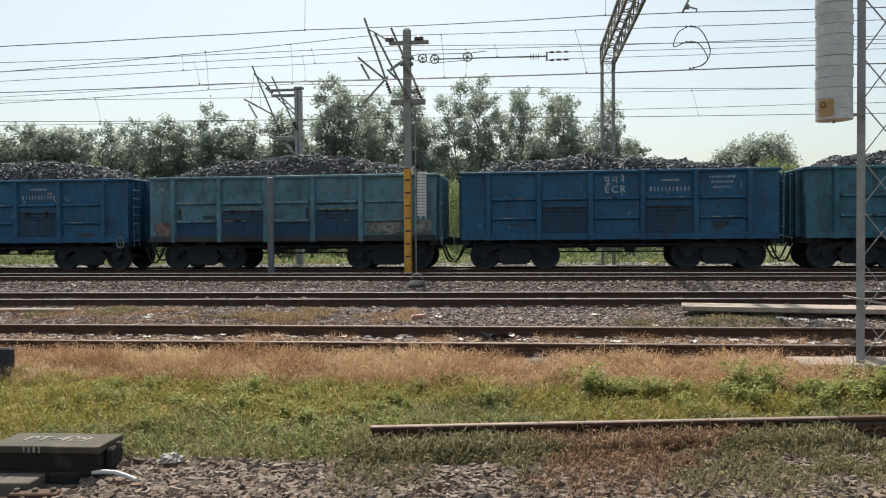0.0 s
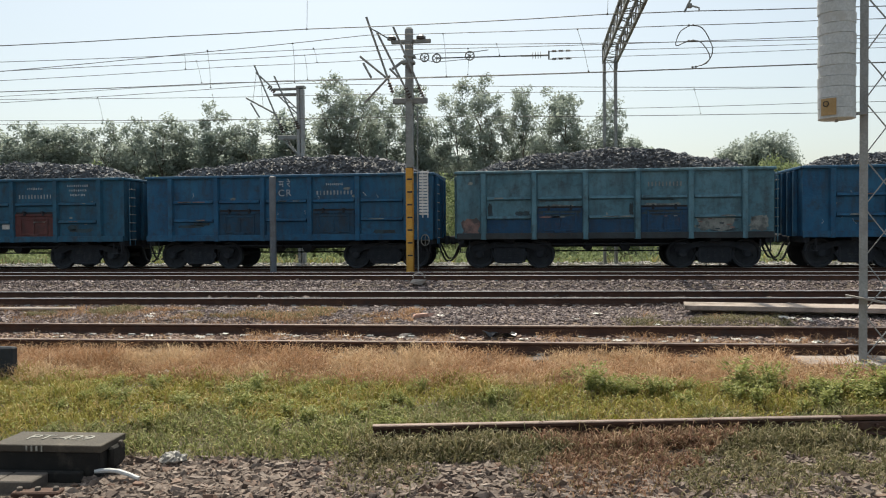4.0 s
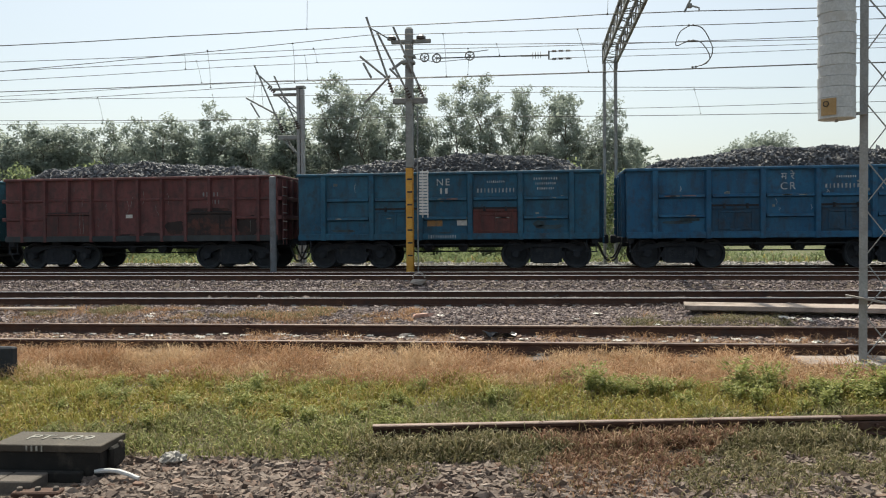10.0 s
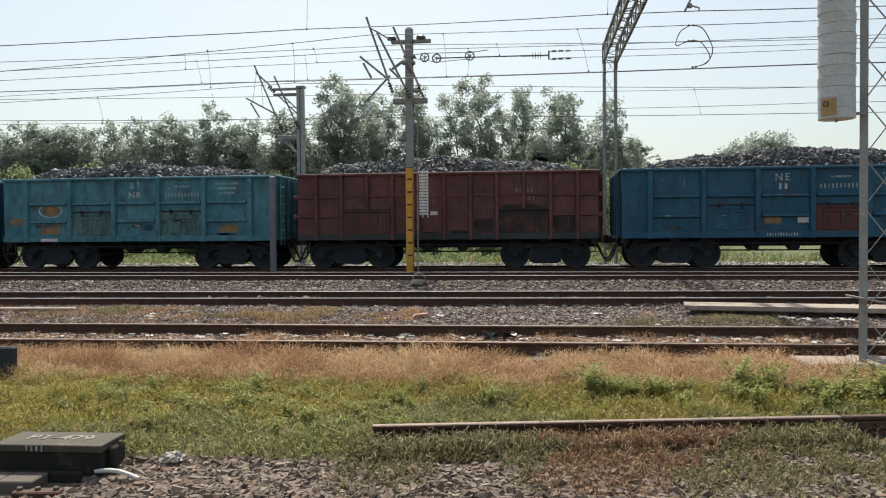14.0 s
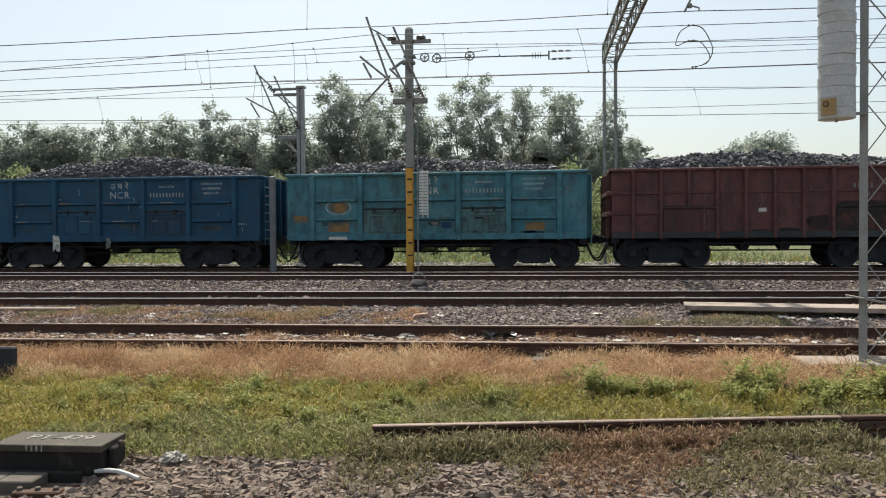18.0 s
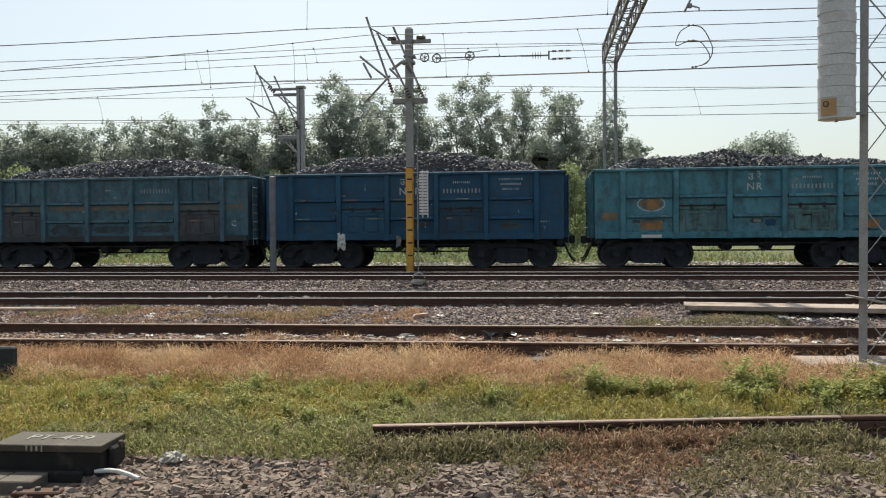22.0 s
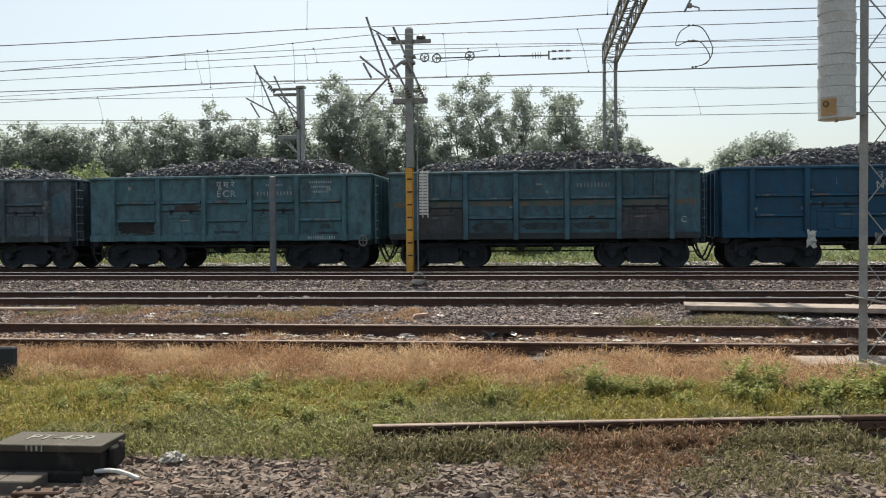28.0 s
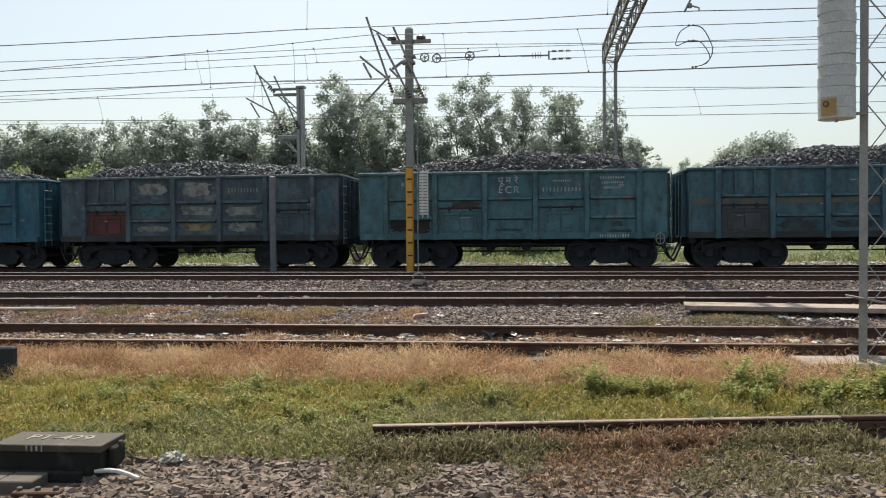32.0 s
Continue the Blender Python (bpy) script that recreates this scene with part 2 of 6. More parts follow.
def thing(name, label, category, at=None, group="", kind=""):
    ob = new(name)
    ob.empty_display_size = 0.2
    if at is not None:
        ob.matrix_basis = at
    return tagged(ob, label, category, group, kind)


def solid(name, shape, material, label, category, at=None, group="", kind="", smooth=False):
    me = shape if isinstance(shape, bpy.types.Mesh) else shape.mesh(name, material, smooth)
    ob = new(name, me)
    if at is not None:
        ob.matrix_basis = at
    return tagged(ob, label, category, group, kind)


def scatter(name, base_v, base_f, places, material):
    """One mesh of many copies of small shapes. places: (n, 4, 4) matrices as an array."""
    base_v = np.asarray(base_v, float)
    n, k = len(places), len(base_v)
    hom = np.concatenate([base_v, np.ones((k, 1))], 1)
    vs = np.einsum("nij,kj->nki", places[:, :3, :], hom).reshape(-1, 3)
    size = len(base_f[0])
    fs = (np.asarray(base_f)[None] + (np.arange(n) * k)[:, None, None]).reshape(-1, size)
    me = bpy.data.meshes.new(name)
    me.vertices.add(len(vs))
    me.vertices.foreach_set("co", vs.ravel())
    me.loops.add(fs.size)
    me.loops.foreach_set("vertex_index", fs.ravel().astype(np.int32))
    me.polygons.add(len(fs))
    me.polygons.foreach_set("loop_start", (np.arange(len(fs)) * size).astype(np.int32))
    me.materials.append(material)
    me.update(calc_edges=True)
    return me


def merge_meshes(name, meshes, material):
    vs, fs, n = [], [], 0
    for me in meshes:
        co = np.empty(len(me.vertices) * 3)
        me.vertices.foreach_get("co", co)
        li = np.empty(len(me.loops), np.int32)
        me.loops.foreach_get("vertex_index", li)
        size = len(li) // len(me.polygons)
        vs.append(co.reshape(-1, 3))
        fs.append(li.reshape(-1, size) + n)
        n += len(me.vertices)
        bpy.data.meshes.remove(me)
    vs, fs = np.concatenate(vs), np.concatenate(fs)
    size = fs.shape[1]
    me = bpy.data.meshes.new(name)
    me.vertices.add(len(vs))
    me.vertices.foreach_set("co", vs.ravel())
    me.loops.add(fs.size)
    me.loops.foreach_set("vertex_index", fs.ravel())
    me.polygons.add(len(fs))
    me.polygons.foreach_set("loop_start", (np.arange(len(fs)) * size).astype(np.int32))
    me.materials.append(material)
    me.update(calc_edges=True)
    me.shade_flat()
    return me


def frames_of(pos, size, rng, tilt=3.1, flat=1.0):
    """Random turns and sizes at positions."""
    n = len(pos)
    ax = rng.normal(size=(n, 3))
    ax /= np.linalg.norm(ax, axis=1)[:, None]
    an = rng.uniform(-tilt, tilt, n)
    c, s = np.cos(an), np.sin(an)
    x, y, z = ax.T
    R = np.empty((n, 3, 3))
    R[:, 0] = np.stack([c + x * x * (1 - c), x * y * (1 - c) - z * s, x * z * (1 - c) + y * s], 1)
    R[:, 1] = np.stack([y * x * (1 - c) + z * s, c + y * y * (1 - c), y * z * (1 - c) - x * s], 1)
    R[:, 2] = np.stack([z * x * (1 - c) - y * s, z * y * (1 - c) + x * s, c + z * z * (1 - c)], 1)
    M = np.zeros((n, 4, 4))
    M[:, :3, :3] = R * (np.asarray(size).reshape(-1, 1, 1))
    M[:, 2, :3] *= flat
    M[:, :3, 3] = pos
    M[:, 3, 3] = 1
    return M


def rock(seed):
    """A sharp-edged broken stone, about 1 across."""
    bm = bmesh.new()
    r = random.Random(seed)
    for k in range(8):
        sx, sy, sz = (k & 1) * 2 - 1, (k & 2) - 1, (k & 4) / 2 - 1
        bm.verts.new((sx * .60 * r.uniform(.35, 1.15), sy * .46 * r.uniform(.3, 1.15), sz * .29 * r.uniform(.45, 1.2)))
    for k in range(2):
        bm.verts.new((r.uniform(-.7, .7), r.uniform(-.5, .5), r.uniform(-.35, .35)))
    hull = bmesh.ops.convex_hull(bm, input=bm.verts)
    bmesh.ops.delete(bm, geom=[v for v in hull["geom_interior"] if isinstance(v, bmesh.types.BMVert)], context="VERTS")
    bmesh.ops.triangulate(bm, faces=bm.faces)
    bm.verts.index_update()
    vs = [tuple(v.co) for v in bm.verts]
    fs = [tuple(q.index for q in f.verts) for f in bm.faces]
    bm.free()
    return vs, fs


ROCKS = [rock(k) for k in range(8)]


def rocks_mesh(name, pos, size, rng, material, tilt=3.1):
    pick = rng.integers(0, len(ROCKS), len(pos))
    out = []
    for k, (vs, fs) in enumerate(ROCKS):
        sel = pick == k
        if sel.any():
            out.append(scatter(name, vs, fs, frames_of(pos[sel], size[sel], rng, tilt), material))
    return merge_meshes(name, out, material)


# ------------------------------------------------------------ ground
PROFILE_Y = [-400, -30, -6, 3.0, 4.6, 6.2, 7.3, 8.5, 9.6, 9.9, 12.0, 13.1, 14.2, 14.8, 15.2, 17.9, 18.5, 20.6, 21.1, 24.1, 24.9, 26.0, 28.8, 29.8, 32.3, 33.6, 36, 60, 3000]
PROFILE_Z = [-.8, -.7, -.62, -.6, -.58, -.50, -.46, -.36, -.27, -.235, -.235, -.16, -.13, -.20, -.165, -.165, -.23, -.20, -.07, -.07, -.19, -.09, -.09, -.02, 0.0, -.35, -.5, -.5, -.5]


def ground_z(x, y):
    return float(np.interp(y, PROFILE_Y, PROFILE_Z)) + 0.03 * noise.noise((x * 0.7, y * 0.9, 0)) + 0.015 * noise.noise((x * 2.3, y * 2.3, 5))


def spread(lo, hi, step, far):
    a = list(np.arange(lo, hi + step / 2, step))
    out, d = [], step
    p, q = lo, hi
    left, right = [], []
    while q < far:
        d *= 1.5
        p, q = p - d, q + d
        left.append(p)
        right.append(q)
    return left[::-1] + a + right


def ground_sheet():
    xs = spread(-26, 18, 0.4, 2500)
    ys = spread(2, 40, 0.2, 2500)
    nx = len(xs)
    vs = [(x, y, ground_z(x, y)) for y in ys for x in xs]
    fs = [(j * nx + i, j * nx + i + 1, j * nx + nx + i + 1, j * nx + nx + i) for j in range(len(ys) - 1) for i in range(nx - 1)]
    m, nt, b = nodes_of("yard_ground")
    geo = nt.nodes.new("ShaderNodeNewGeometry")
    sep = nt.nodes.new("ShaderNodeSeparateXYZ")
    nt.links.new(geo.outputs["Position"], sep.inputs[0])
    v = coords(nt, shift=False)
    wob = noise_fac(nt, v, 0.5, 5.0, 0.6, 0.0, 1.0)
    add = nt.nodes.new("ShaderNodeMath")
    add.operation = "MULTIPLY_ADD"
    add.inputs[1].default_value = 1.6
    nt.links.new(wob, add.inputs[0])
    nt.links.new(sep.outputs["Y"], add.inputs[2])
    rng_ = nt.nodes.new("ShaderNodeMapRange")
    rng_.inputs[1].default_value, rng_.inputs[2].default_value = 0.0, 40.0
    nt.links.new(add.outputs[0], rng_.inputs[0])
    ramp = nt.nodes.new("ShaderNodeValToRGB")
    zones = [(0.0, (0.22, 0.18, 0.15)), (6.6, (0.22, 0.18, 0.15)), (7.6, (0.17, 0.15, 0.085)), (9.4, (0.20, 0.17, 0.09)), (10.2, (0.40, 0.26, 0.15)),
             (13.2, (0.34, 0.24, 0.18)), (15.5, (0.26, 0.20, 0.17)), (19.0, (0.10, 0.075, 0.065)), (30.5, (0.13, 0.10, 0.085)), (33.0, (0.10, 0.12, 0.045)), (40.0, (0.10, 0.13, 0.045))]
    el = ramp.color_ramp.elements
    while len(el) < len(zones):
        el.new(0.5)
    for k, (y, c) in enumerate(zones):
        el[k].position, el[k].color = y / 40.0, (*c, 1)
    nt.links.new(rng_.outputs[0], ramp.inputs[0])
    f = noise_fac(nt, v, 22.0, 8.0, 0.7)
    g = noise_fac(nt, v, 2.2, 6.0)
    col = blend(nt, times(nt, f, 0.55), ramp.outputs[0], (0.05, 0.04, 0.032))
    col = blend(nt, times(nt, g, 0.4), col, (0.22, 0.18, 0.14))
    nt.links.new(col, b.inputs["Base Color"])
    b.inputs["Roughness"].default_value = 0.95
    b.inputs["Specular IOR Level"].default_value = 0.2
    relief(nt, b, f, 0.8, 0.03)
    me = bpy.data.meshes.new("ground")
    me.from_pydata(vs, [], fs)
    me.materials.append(m)
    me.shade_smooth()
    solid("ground", me, m, "stony soil of a railway yard with grass strips", "ground", kind="structure")


ground_sheet()


# ------------------------------------------------------------ tracks
RAIL_OUT = [(-.075, 0), (-.075, .012), (-.022, .028), (-.009, .042), (-.009, .11), (-.034, .124), (-.036, .148), (-.028, .156),
            (.028, .156), (.036, .148), (.034, .124), (.009, .11), (.009, .042), (.022, .028), (.075, .012), (.075, 0)]


def rail_mesh(name, x0, x1, top):
    sh = Shape()
    sh.prism(RAIL_OUT, x0, x1)
    sh.m[6] = sh.m[7] = sh.m[8] = 1
    return sh.mesh(name, [M_RAIL, top])


def sleeper_mesh():
    sh = Shape()
    L = 1.25
    sh.prism([(-.125, 0), (-.09, .2), (.09, .2), (.125, 0)], -L, L)
    for x in (-.838, .838):
        for d in (-.11, .11):
            sh.box((x + d, 0, .212), (.07, .10, .03), .008, mi=1)
    me = sh.mesh("sleeper", [M_SLEEPER, M_MAST])
    me.transform(Matrix.Rotation(radians(90), 4, "Z"))
    return me


SLEEPER = sleeper_mesh()


def track(label, y, z, slope, top, x0=-90, x1=90, near=(-23, 13)):
    """A broad-gauge track with its rail heads at height z; slope is its turn in the plan."""
    tr = thing("railway_track", label, "railway track", pose(0, y, z - .156, 0, 0, slope), "yard tracks")
    for s in (-1, 1):
        part("rail", rail_mesh("rail", x0, x1, top), None, tr, at=pose(0, s * .874, 0))
    far = []
    rr = random.Random(int(y * 10))
    k = x0
    while k < x1:
        m = pose(k, 0, -.205, 0, 0, rr.uniform(-.8, .8))
        if near[0] <= k <= near[1]:
            part("sleeper", SLEEPER, None, tr, at=m)
        else:
            far.append(m)
        k += 0.62
    vs = np.array([v.co for v in SLEEPER.vertices])
    out = Shape()
    fs = [tuple(p.vertices) for p in SLEEPER.polygons]
    for m in far:
        out.add([m @ Vector(q) for q in vs], fs)
    tagged(part("distant_sleepers", out, M_SLEEPER, tr), kind="stuff")
    return tr


track("broad-gauge track carrying the coal train", 27.385, 0.075, 0.0, M_RAIL_TOP)
track("empty broad-gauge track with polished rails", 22.6, 0.1, 0.0, M_RAIL_TOP)
track("empty broad-gauge track with dark oily ballast", 16.55, 0.0, 2.6, M_RAIL_TOP)
track("rusty siding half buried in dry grass and litter", 10.90, -0.08, 1.4, M_RAIL_DULL)

# ------------------------------------------------------------ wagons
PITCH_W = 10.713
TRAIN_Y = 27.385
SHIFT = [-29.859, -24.599, -19.332, -14.007, -8.616, -3.196, 2.154, 7.415, 12.602, 17.745, 22.853, 27.900, 32.900, 37.846, 42.709, 47.514, 52.270]

HALF_L, HALF_W, RIM = 4.95, 1.475, 3.225
FLOOR_Z = 1.06
POSTS = [-4.08 + 1.632 * k for k in range(6)]


def shift_at(t):
    """Travel of the train at t seconds, by a smooth curve through the two-second marks."""
    k = min(int(t // 2), 15)
    u = t / 2 - k
    p = SHIFT
    m0 = (p[k + 1] - p[k - 1]) / 2 if k > 0 else p[1] - p[0]
    m1 = (p[k + 2] - p[k]) / 2 if k < 15 else p[16] - p[15]
    return ((2 * u ** 3 - 3 * u ** 2 + 1) * p[k] + (u ** 3 - 2 * u ** 2 + u) * m0 + (3 * u ** 2 - 2 * u ** 3) * p[k + 1] + (u ** 3 - u ** 2) * m1)


def wheelset_mesh():
    sh = Shape()
    prof = [(.06, -.07), (.10, -.07), (.11, -.03), (.36, -.01), (.39, -.06), (.46, -.065), (.465, .0), (.488, .035), (.488, .06), (.40, .065), (.38, .03), (.11, .03), (.10, .07), (.06, .07)]
    for s in (-1, 1):
        pr = [(r, -s * h) for r, h in prof]
        sh.lathe(pr, 28, "Y", (0, s * .84, 0))
        sh.lathe([(.085, s * 1.02 - .09), (.085, s * 1.02 + .09)], 12, "Y")
        for k in range(4):
            an = k * math.pi / 2
            sh.box((.25 * math.cos(an), s * .86, .25 * math.sin(an)), (.08, .05, .08), .01)
    sh.lathe([(.075, -.95), (.075, .95)], 12, "Y")
    return sh.mesh("wheelset", M_WHEEL, True)


def side_frame_mesh():
    """A cast side frame: an arched top member, a deep solid middle and two axle boxes."""
    sh = Shape()
    top = [(-1.20, .60), (-1.24, .74), (-.95, .84), (-.5, .92), (.5, .92), (.95, .84), (1.24, .74), (1.20, .60), (.86, .62), (.60, .74), (-.60, .74), (-.86, .62)]
    low = [(-.62, .52), (-.40, .23), (.40, .23), (.62, .52), (.56, .60), (.46, .66), (.46, .76), (-.46, .76), (-.46, .66), (-.56, .60)]
    for o in (top, low):
        n = len(o)
        sh.add([(x, y, z) for y in (-.06, .06) for x, z in o], [(i, (i + 1) % n, n + (i + 1) % n, n + i) for i in range(n)] + [tuple(range(n)), tuple(range(2 * n - 1, n - 1, -1))])
    for x in (-1, 1):
        sh.box((x, 0, .55), (.28, .18, .24), .04)
        sh.lathe([(.10, -.13), (.13, -.11), (.13, .05)], 14, "Y", (x, 0, .535))
        sh.box((x * .47, -.02, .50), (.09, .12, .46), .02)
    sh.box((0, -.03, .86), (1.0, .1, .06), .015)
    sh.box((0, -.05, .27), (.72, .06, .07), .02)
    return sh.mesh("side_frame", M_BLACK)


def spring_mesh():
    sh = Shape()
    for x in (-.2, 0, .2):
        pts = [(x + .075 * math.cos(a * .9), .075 * math.sin(a * .9), .36 + .30 * a / 28) for a in range(29)]
        sh.tube(pts, .017, 5)
    sh.box((0, .06, .5), (.56, .06, .36), .01)
    return sh.mesh("spring_nest", M_BLACK)


WHEELSET, SIDE_FRAME, SPRINGS = wheelset_mesh(), side_frame_mesh(), spring_mesh()
RUNG = Shape().tube([(0, -.2, 0), (0, .2, 0)], .017, 6).mesh("rung", M_GALV)


def bogie(parent, x):
    bg = part("bogie", Shape().box((0, 0, .72), (.45, 2.0, .24), .04).box((0, 0, .88), (.5, .5, .12), .03), M_BLACK, parent, at=pose(x, 0, 0))
    for s in (-1, 1):
        part("side_frame", SIDE_FRAME, None, bg, at=pose(0, s * 1.02, 0))
        part("spring_nest", SPRINGS, None, bg, at=pose(0, s * 1.02, 0))
    wheels = [part("wheelset", WHEELSET, None, bg, at=pose(d, 0, .535)) for d in (-1, 1)]
    return wheels


def text_mesh(words, size, material, depth=0.004):
    cu = bpy.data.curves.new("words", "FONT")
    cu.body, cu.size, cu.extrude, cu.align_x, cu.align_y = words, size, depth, "CENTER", "CENTER"
    ob = new("words", cu)
    bpy.context.view_layer.update()
    me = bpy.data.meshes.new_from_object(ob.evaluated_get(bpy.context.evaluated_depsgraph_get()))
    bpy.data.objects.remove(ob)
    bpy.data.curves.remove(cu)
    me.materials.clear()
    me.materials.append(material)
    return me


SIDE_Y = -HALF_W            # sheet of the side towards the camera


def number_bars(x, z, n, w, h, seed):
    """A row of plain upright bars, one for each painted character."""
    sh = Shape()
    r = random.Random(seed)
    step = w / n
    for k in range(n):
        cx = x - w / 2 + step * (k + .5)
        sh.box((cx, SIDE_Y - .006, z), (step * r.uniform(.22, .5), .006, h * r.uniform(.82, 1.0)))
    return sh


def number_row(wg, x, z, n, w, h, seed, paint, label, proud=0.0):
    """The bars of a large number, each painted by itself."""
    step = w / n
    for k in range(n):
        bar = number_bars(x - w / 2 + step * (k + .5), z, 1, step, h, seed * 31 + k)
        bar.v = [(q[0], q[1] - proud, q[2]) for q in bar.v]
        part("painted_bar", bar, paint, wg, label)


def hopper(wg, paint, style, doors=None, door_bays=(1, 3), sole=None):
    """The open-topped steel box of a wagon with its ribs, posts, doors and end walls."""
    H = RIM - FLOOR_Z
    t = .012
    floor = Shape().box((0, 0, FLOOR_Z + .02), (2 * HALF_L, 2 * HALF_W, .04))
    part("floor", floor, M_BLACK, wg)
    part("centre_sill", Shape().box((0, 0, .90), (2 * HALF_L + .1, .42, .30), .02), M_BLACK, wg)
    for s in (-1, 1):
        part("headstock", Shape().box((s * 4.82, 0, .98), (.2, 2 * HALF_W - .1, .22), .02), M_BLACK, wg)
        part("bolster", Shape().box((s * 3.26, 0, .99), (.35, 2.4, .14), .02), M_BLACK, wg)
    for s in (-1, 1):
        y = s * HALF_W
        side = part("side_wall", Shape().box((0, y, FLOOR_Z + H / 2), (2 * HALF_L, t, H)), paint, wg)
        part("top_rim", Shape().box((0, y - s * .01 + s * .03, RIM - .03), (2 * HALF_L + .06, .19, .10), .025), paint, side)
        part("sole_bar", Shape().box((0, y + s * .05, FLOOR_Z + .07), (2 * HALF_L, .11, .2), .012), sole or M_SOLE, side)
        posts = POSTS if style == "boxy" else [-4.3 + .86 * k for k in range(11)]
        w = .16 if style == "boxy" else .11
        for x in posts:
            foot = 2.04 if style != "boxy" and abs(abs(x) - 2.58) < .7 else FLOOR_Z - .04
            part("side_post", Shape().add([(x + a, y + s * b, z) for z in (foot, RIM - .07) for a, b in ((-w / 2 - .03, .004), (-w / 2 + .01, .125), (w / 2 - .01, .125), (w / 2 + .03, .004))],
                                          [(0, 1, 5, 4), (1, 2, 6, 5), (2, 3, 7, 6), (0, 3, 2, 1), (4, 5, 6, 7), (3, 0, 4, 7)]), paint, side)
        if style == "boxy":
            for k in range(5):
                x0, x1 = POSTS[k] + .12, POSTS[k + 1] - .12
                heights = (2.36,) if k in door_bays else (2.36, 1.74)
                for z in heights:
                    part("pressed_rib", Shape().prism([(y, z - .085), (y + s * .11, z - .04), (y + s * .08, z + .03), (y, z + .05)], x0, x1), paint, side)
                if k in door_bays:
                    pnt = (doors or {}).get(k, paint) if s < 0 else paint
                    d = Shape().box(((x0 + x1) / 2, y + s * .035, 1.60), (x1 - x0 + .06, .04, .84), .015)
                    d.box(((x0 + x1) / 2, y + s * .058, 1.96), (x1 - x0 + .02, .05, .06), .01)
                    door = part("flap_door", d, pnt, side)
                    xm, wd = (x0 + x1) / 2, x1 - x0
                    part("door_gap", Shape().box((xm, y + s * .014, 1.61), (wd + .16, .02, .94), .004), M_SOOT, side, "dark grimy gap round the door")
                    fr = Shape()
                    for q in (-.36, .36):
                        fr.box((xm + wd * q, y + s * .064, 1.60), (.05, .03, .60), .006)
                    fr.box((xm, y + s * .064, 1.31), (wd * .72, .03, .045), .006).box((xm, y + s * .064, 1.84), (wd * .72, .03, .045), .006)
                    part("door_strap", fr, pnt, door)
                    for q in (.25, .75):
                        part("hinge", Shape().box((x0 + (x1 - x0) * q, y + s * .07, 2.02), (.08, .06, .14), .01).lathe([(.03, -.08), (.03, .08)], 8, "Y", (x0 + (x1 - x0) * q, y + s * .09, 2.08)), M_BLACK, door)
                    part("latch", Shape().box(((x0 + x1) / 2, y + s * .07, 1.26), (.35, .05, .07), .01).box(((x0 + x1) / 2, y + s * .07, 1.6), (.04, .03, .62), .005), pnt, door)
        else:
            for x0, x1 in ((-4.9, -3.5), (3.5, 4.9)):
                for z in (2.46, 1.82):
                    part("pressed_rib", Shape().prism([(y, z - .06), (y + s * .06, z - .03), (y + s * .06, z + .03), (y, z + .05)], x0, x1), paint, side)
            part("pressed_rib", Shape().prism([(y, 2.42), (y + s * .04, 2.44), (y + s * .04, 2.5), (y, 2.52)], -3.4, 3.4), paint, side)
            for x in (-2.58, 2.58):
                part("door_gap", Shape().box((x, y + s * .02, 1.60), (1.74, .03, .90), .004), M_SOOT, side, "dark grimy gap round the door")
                pnt = M_RED_DARK if x * s > 0 else M_SOOT_RED
                door = part("flap_door", Shape().box((x, y + s * .07, 1.58), (1.58, .05, .72), .015).box((x, y + s * .09, 1.99), (1.66, .05, .06), .01), pnt, side)
                for dx in (-.36, .36):
                    part("door_strap", Shape().box((x + dx, y + s * .10, 1.58), (.05, .02, .66), .006), pnt, door)
    for s in (-1, 1):
        x = s * HALF_L
        end = part("end_wall", Shape().box((x, 0, FLOOR_Z + H / 2), (t, 2 * HALF_W, H)), paint, wg)
        part("end_rim", Shape().box((x - s * .01 + s * .03, 0, RIM - .03), (.12, 2 * HALF_W + .1, .09), .02), paint, end)
        for yy in (-.95, -.32, .32, .95):
            part("end_post", Shape().box((x + s * .07, yy, FLOOR_Z + H / 2 - .05), (.13, .11, H - .1), .015), paint, end)
        if style != "boxy":
            for z in (2.46, 1.82):
                part("end_rib", Shape().box((x + s * .08, 0, z), (.15, 2 * HALF_W + .06, .14), .02), paint, end)
        # ladder at the corner
        ld = Shape()
        for yy in (-1.36, -1.0):
            ld.bar((x + s * .15, s * yy, .9), (x + s * .15, s * yy, RIM - .1), .03)
        ladder = part("ladder", ld, paint, wg)
        for k in range(7):
            part("rung", RUNG, None, ladder, at=pose(x + s * .165, s * -1.18, 1.1 + .29 * k))
        # coupler, its head and the brake hose
        part("coupler", Shape().box((s * 5.05, 0, .98), (.5, .18, .2), .03).box((s * 5.25, .04, 1.0), (.2, .34, .3), .05), M_BLACK, wg)
        for yy, dip in ((-.35, .42), (.30, .36)):
            ho = []
            for k in range(9):
                u = k / 8
                ho.append((s * (4.98 + .36 * u), yy - .1 * u, .86 - (dip + .14) * math.sin(u * 1.75) ** 1.3))
            part("brake_hose", Shape().tube(ho, .034, 7), M_RUBBER, wg, smooth=True)
        part("corner_step", Shape().bar((s * 4.85, -1.48, 1.0), (s * 4.85, -1.48, .62), .03).bar((s * 4.55, -1.48, 1.0), (s * 4.55, -1.48, .62), .03).box((s * 4.7, -1.48, .62), (.36, .16, .03)), M_BLACK, wg)
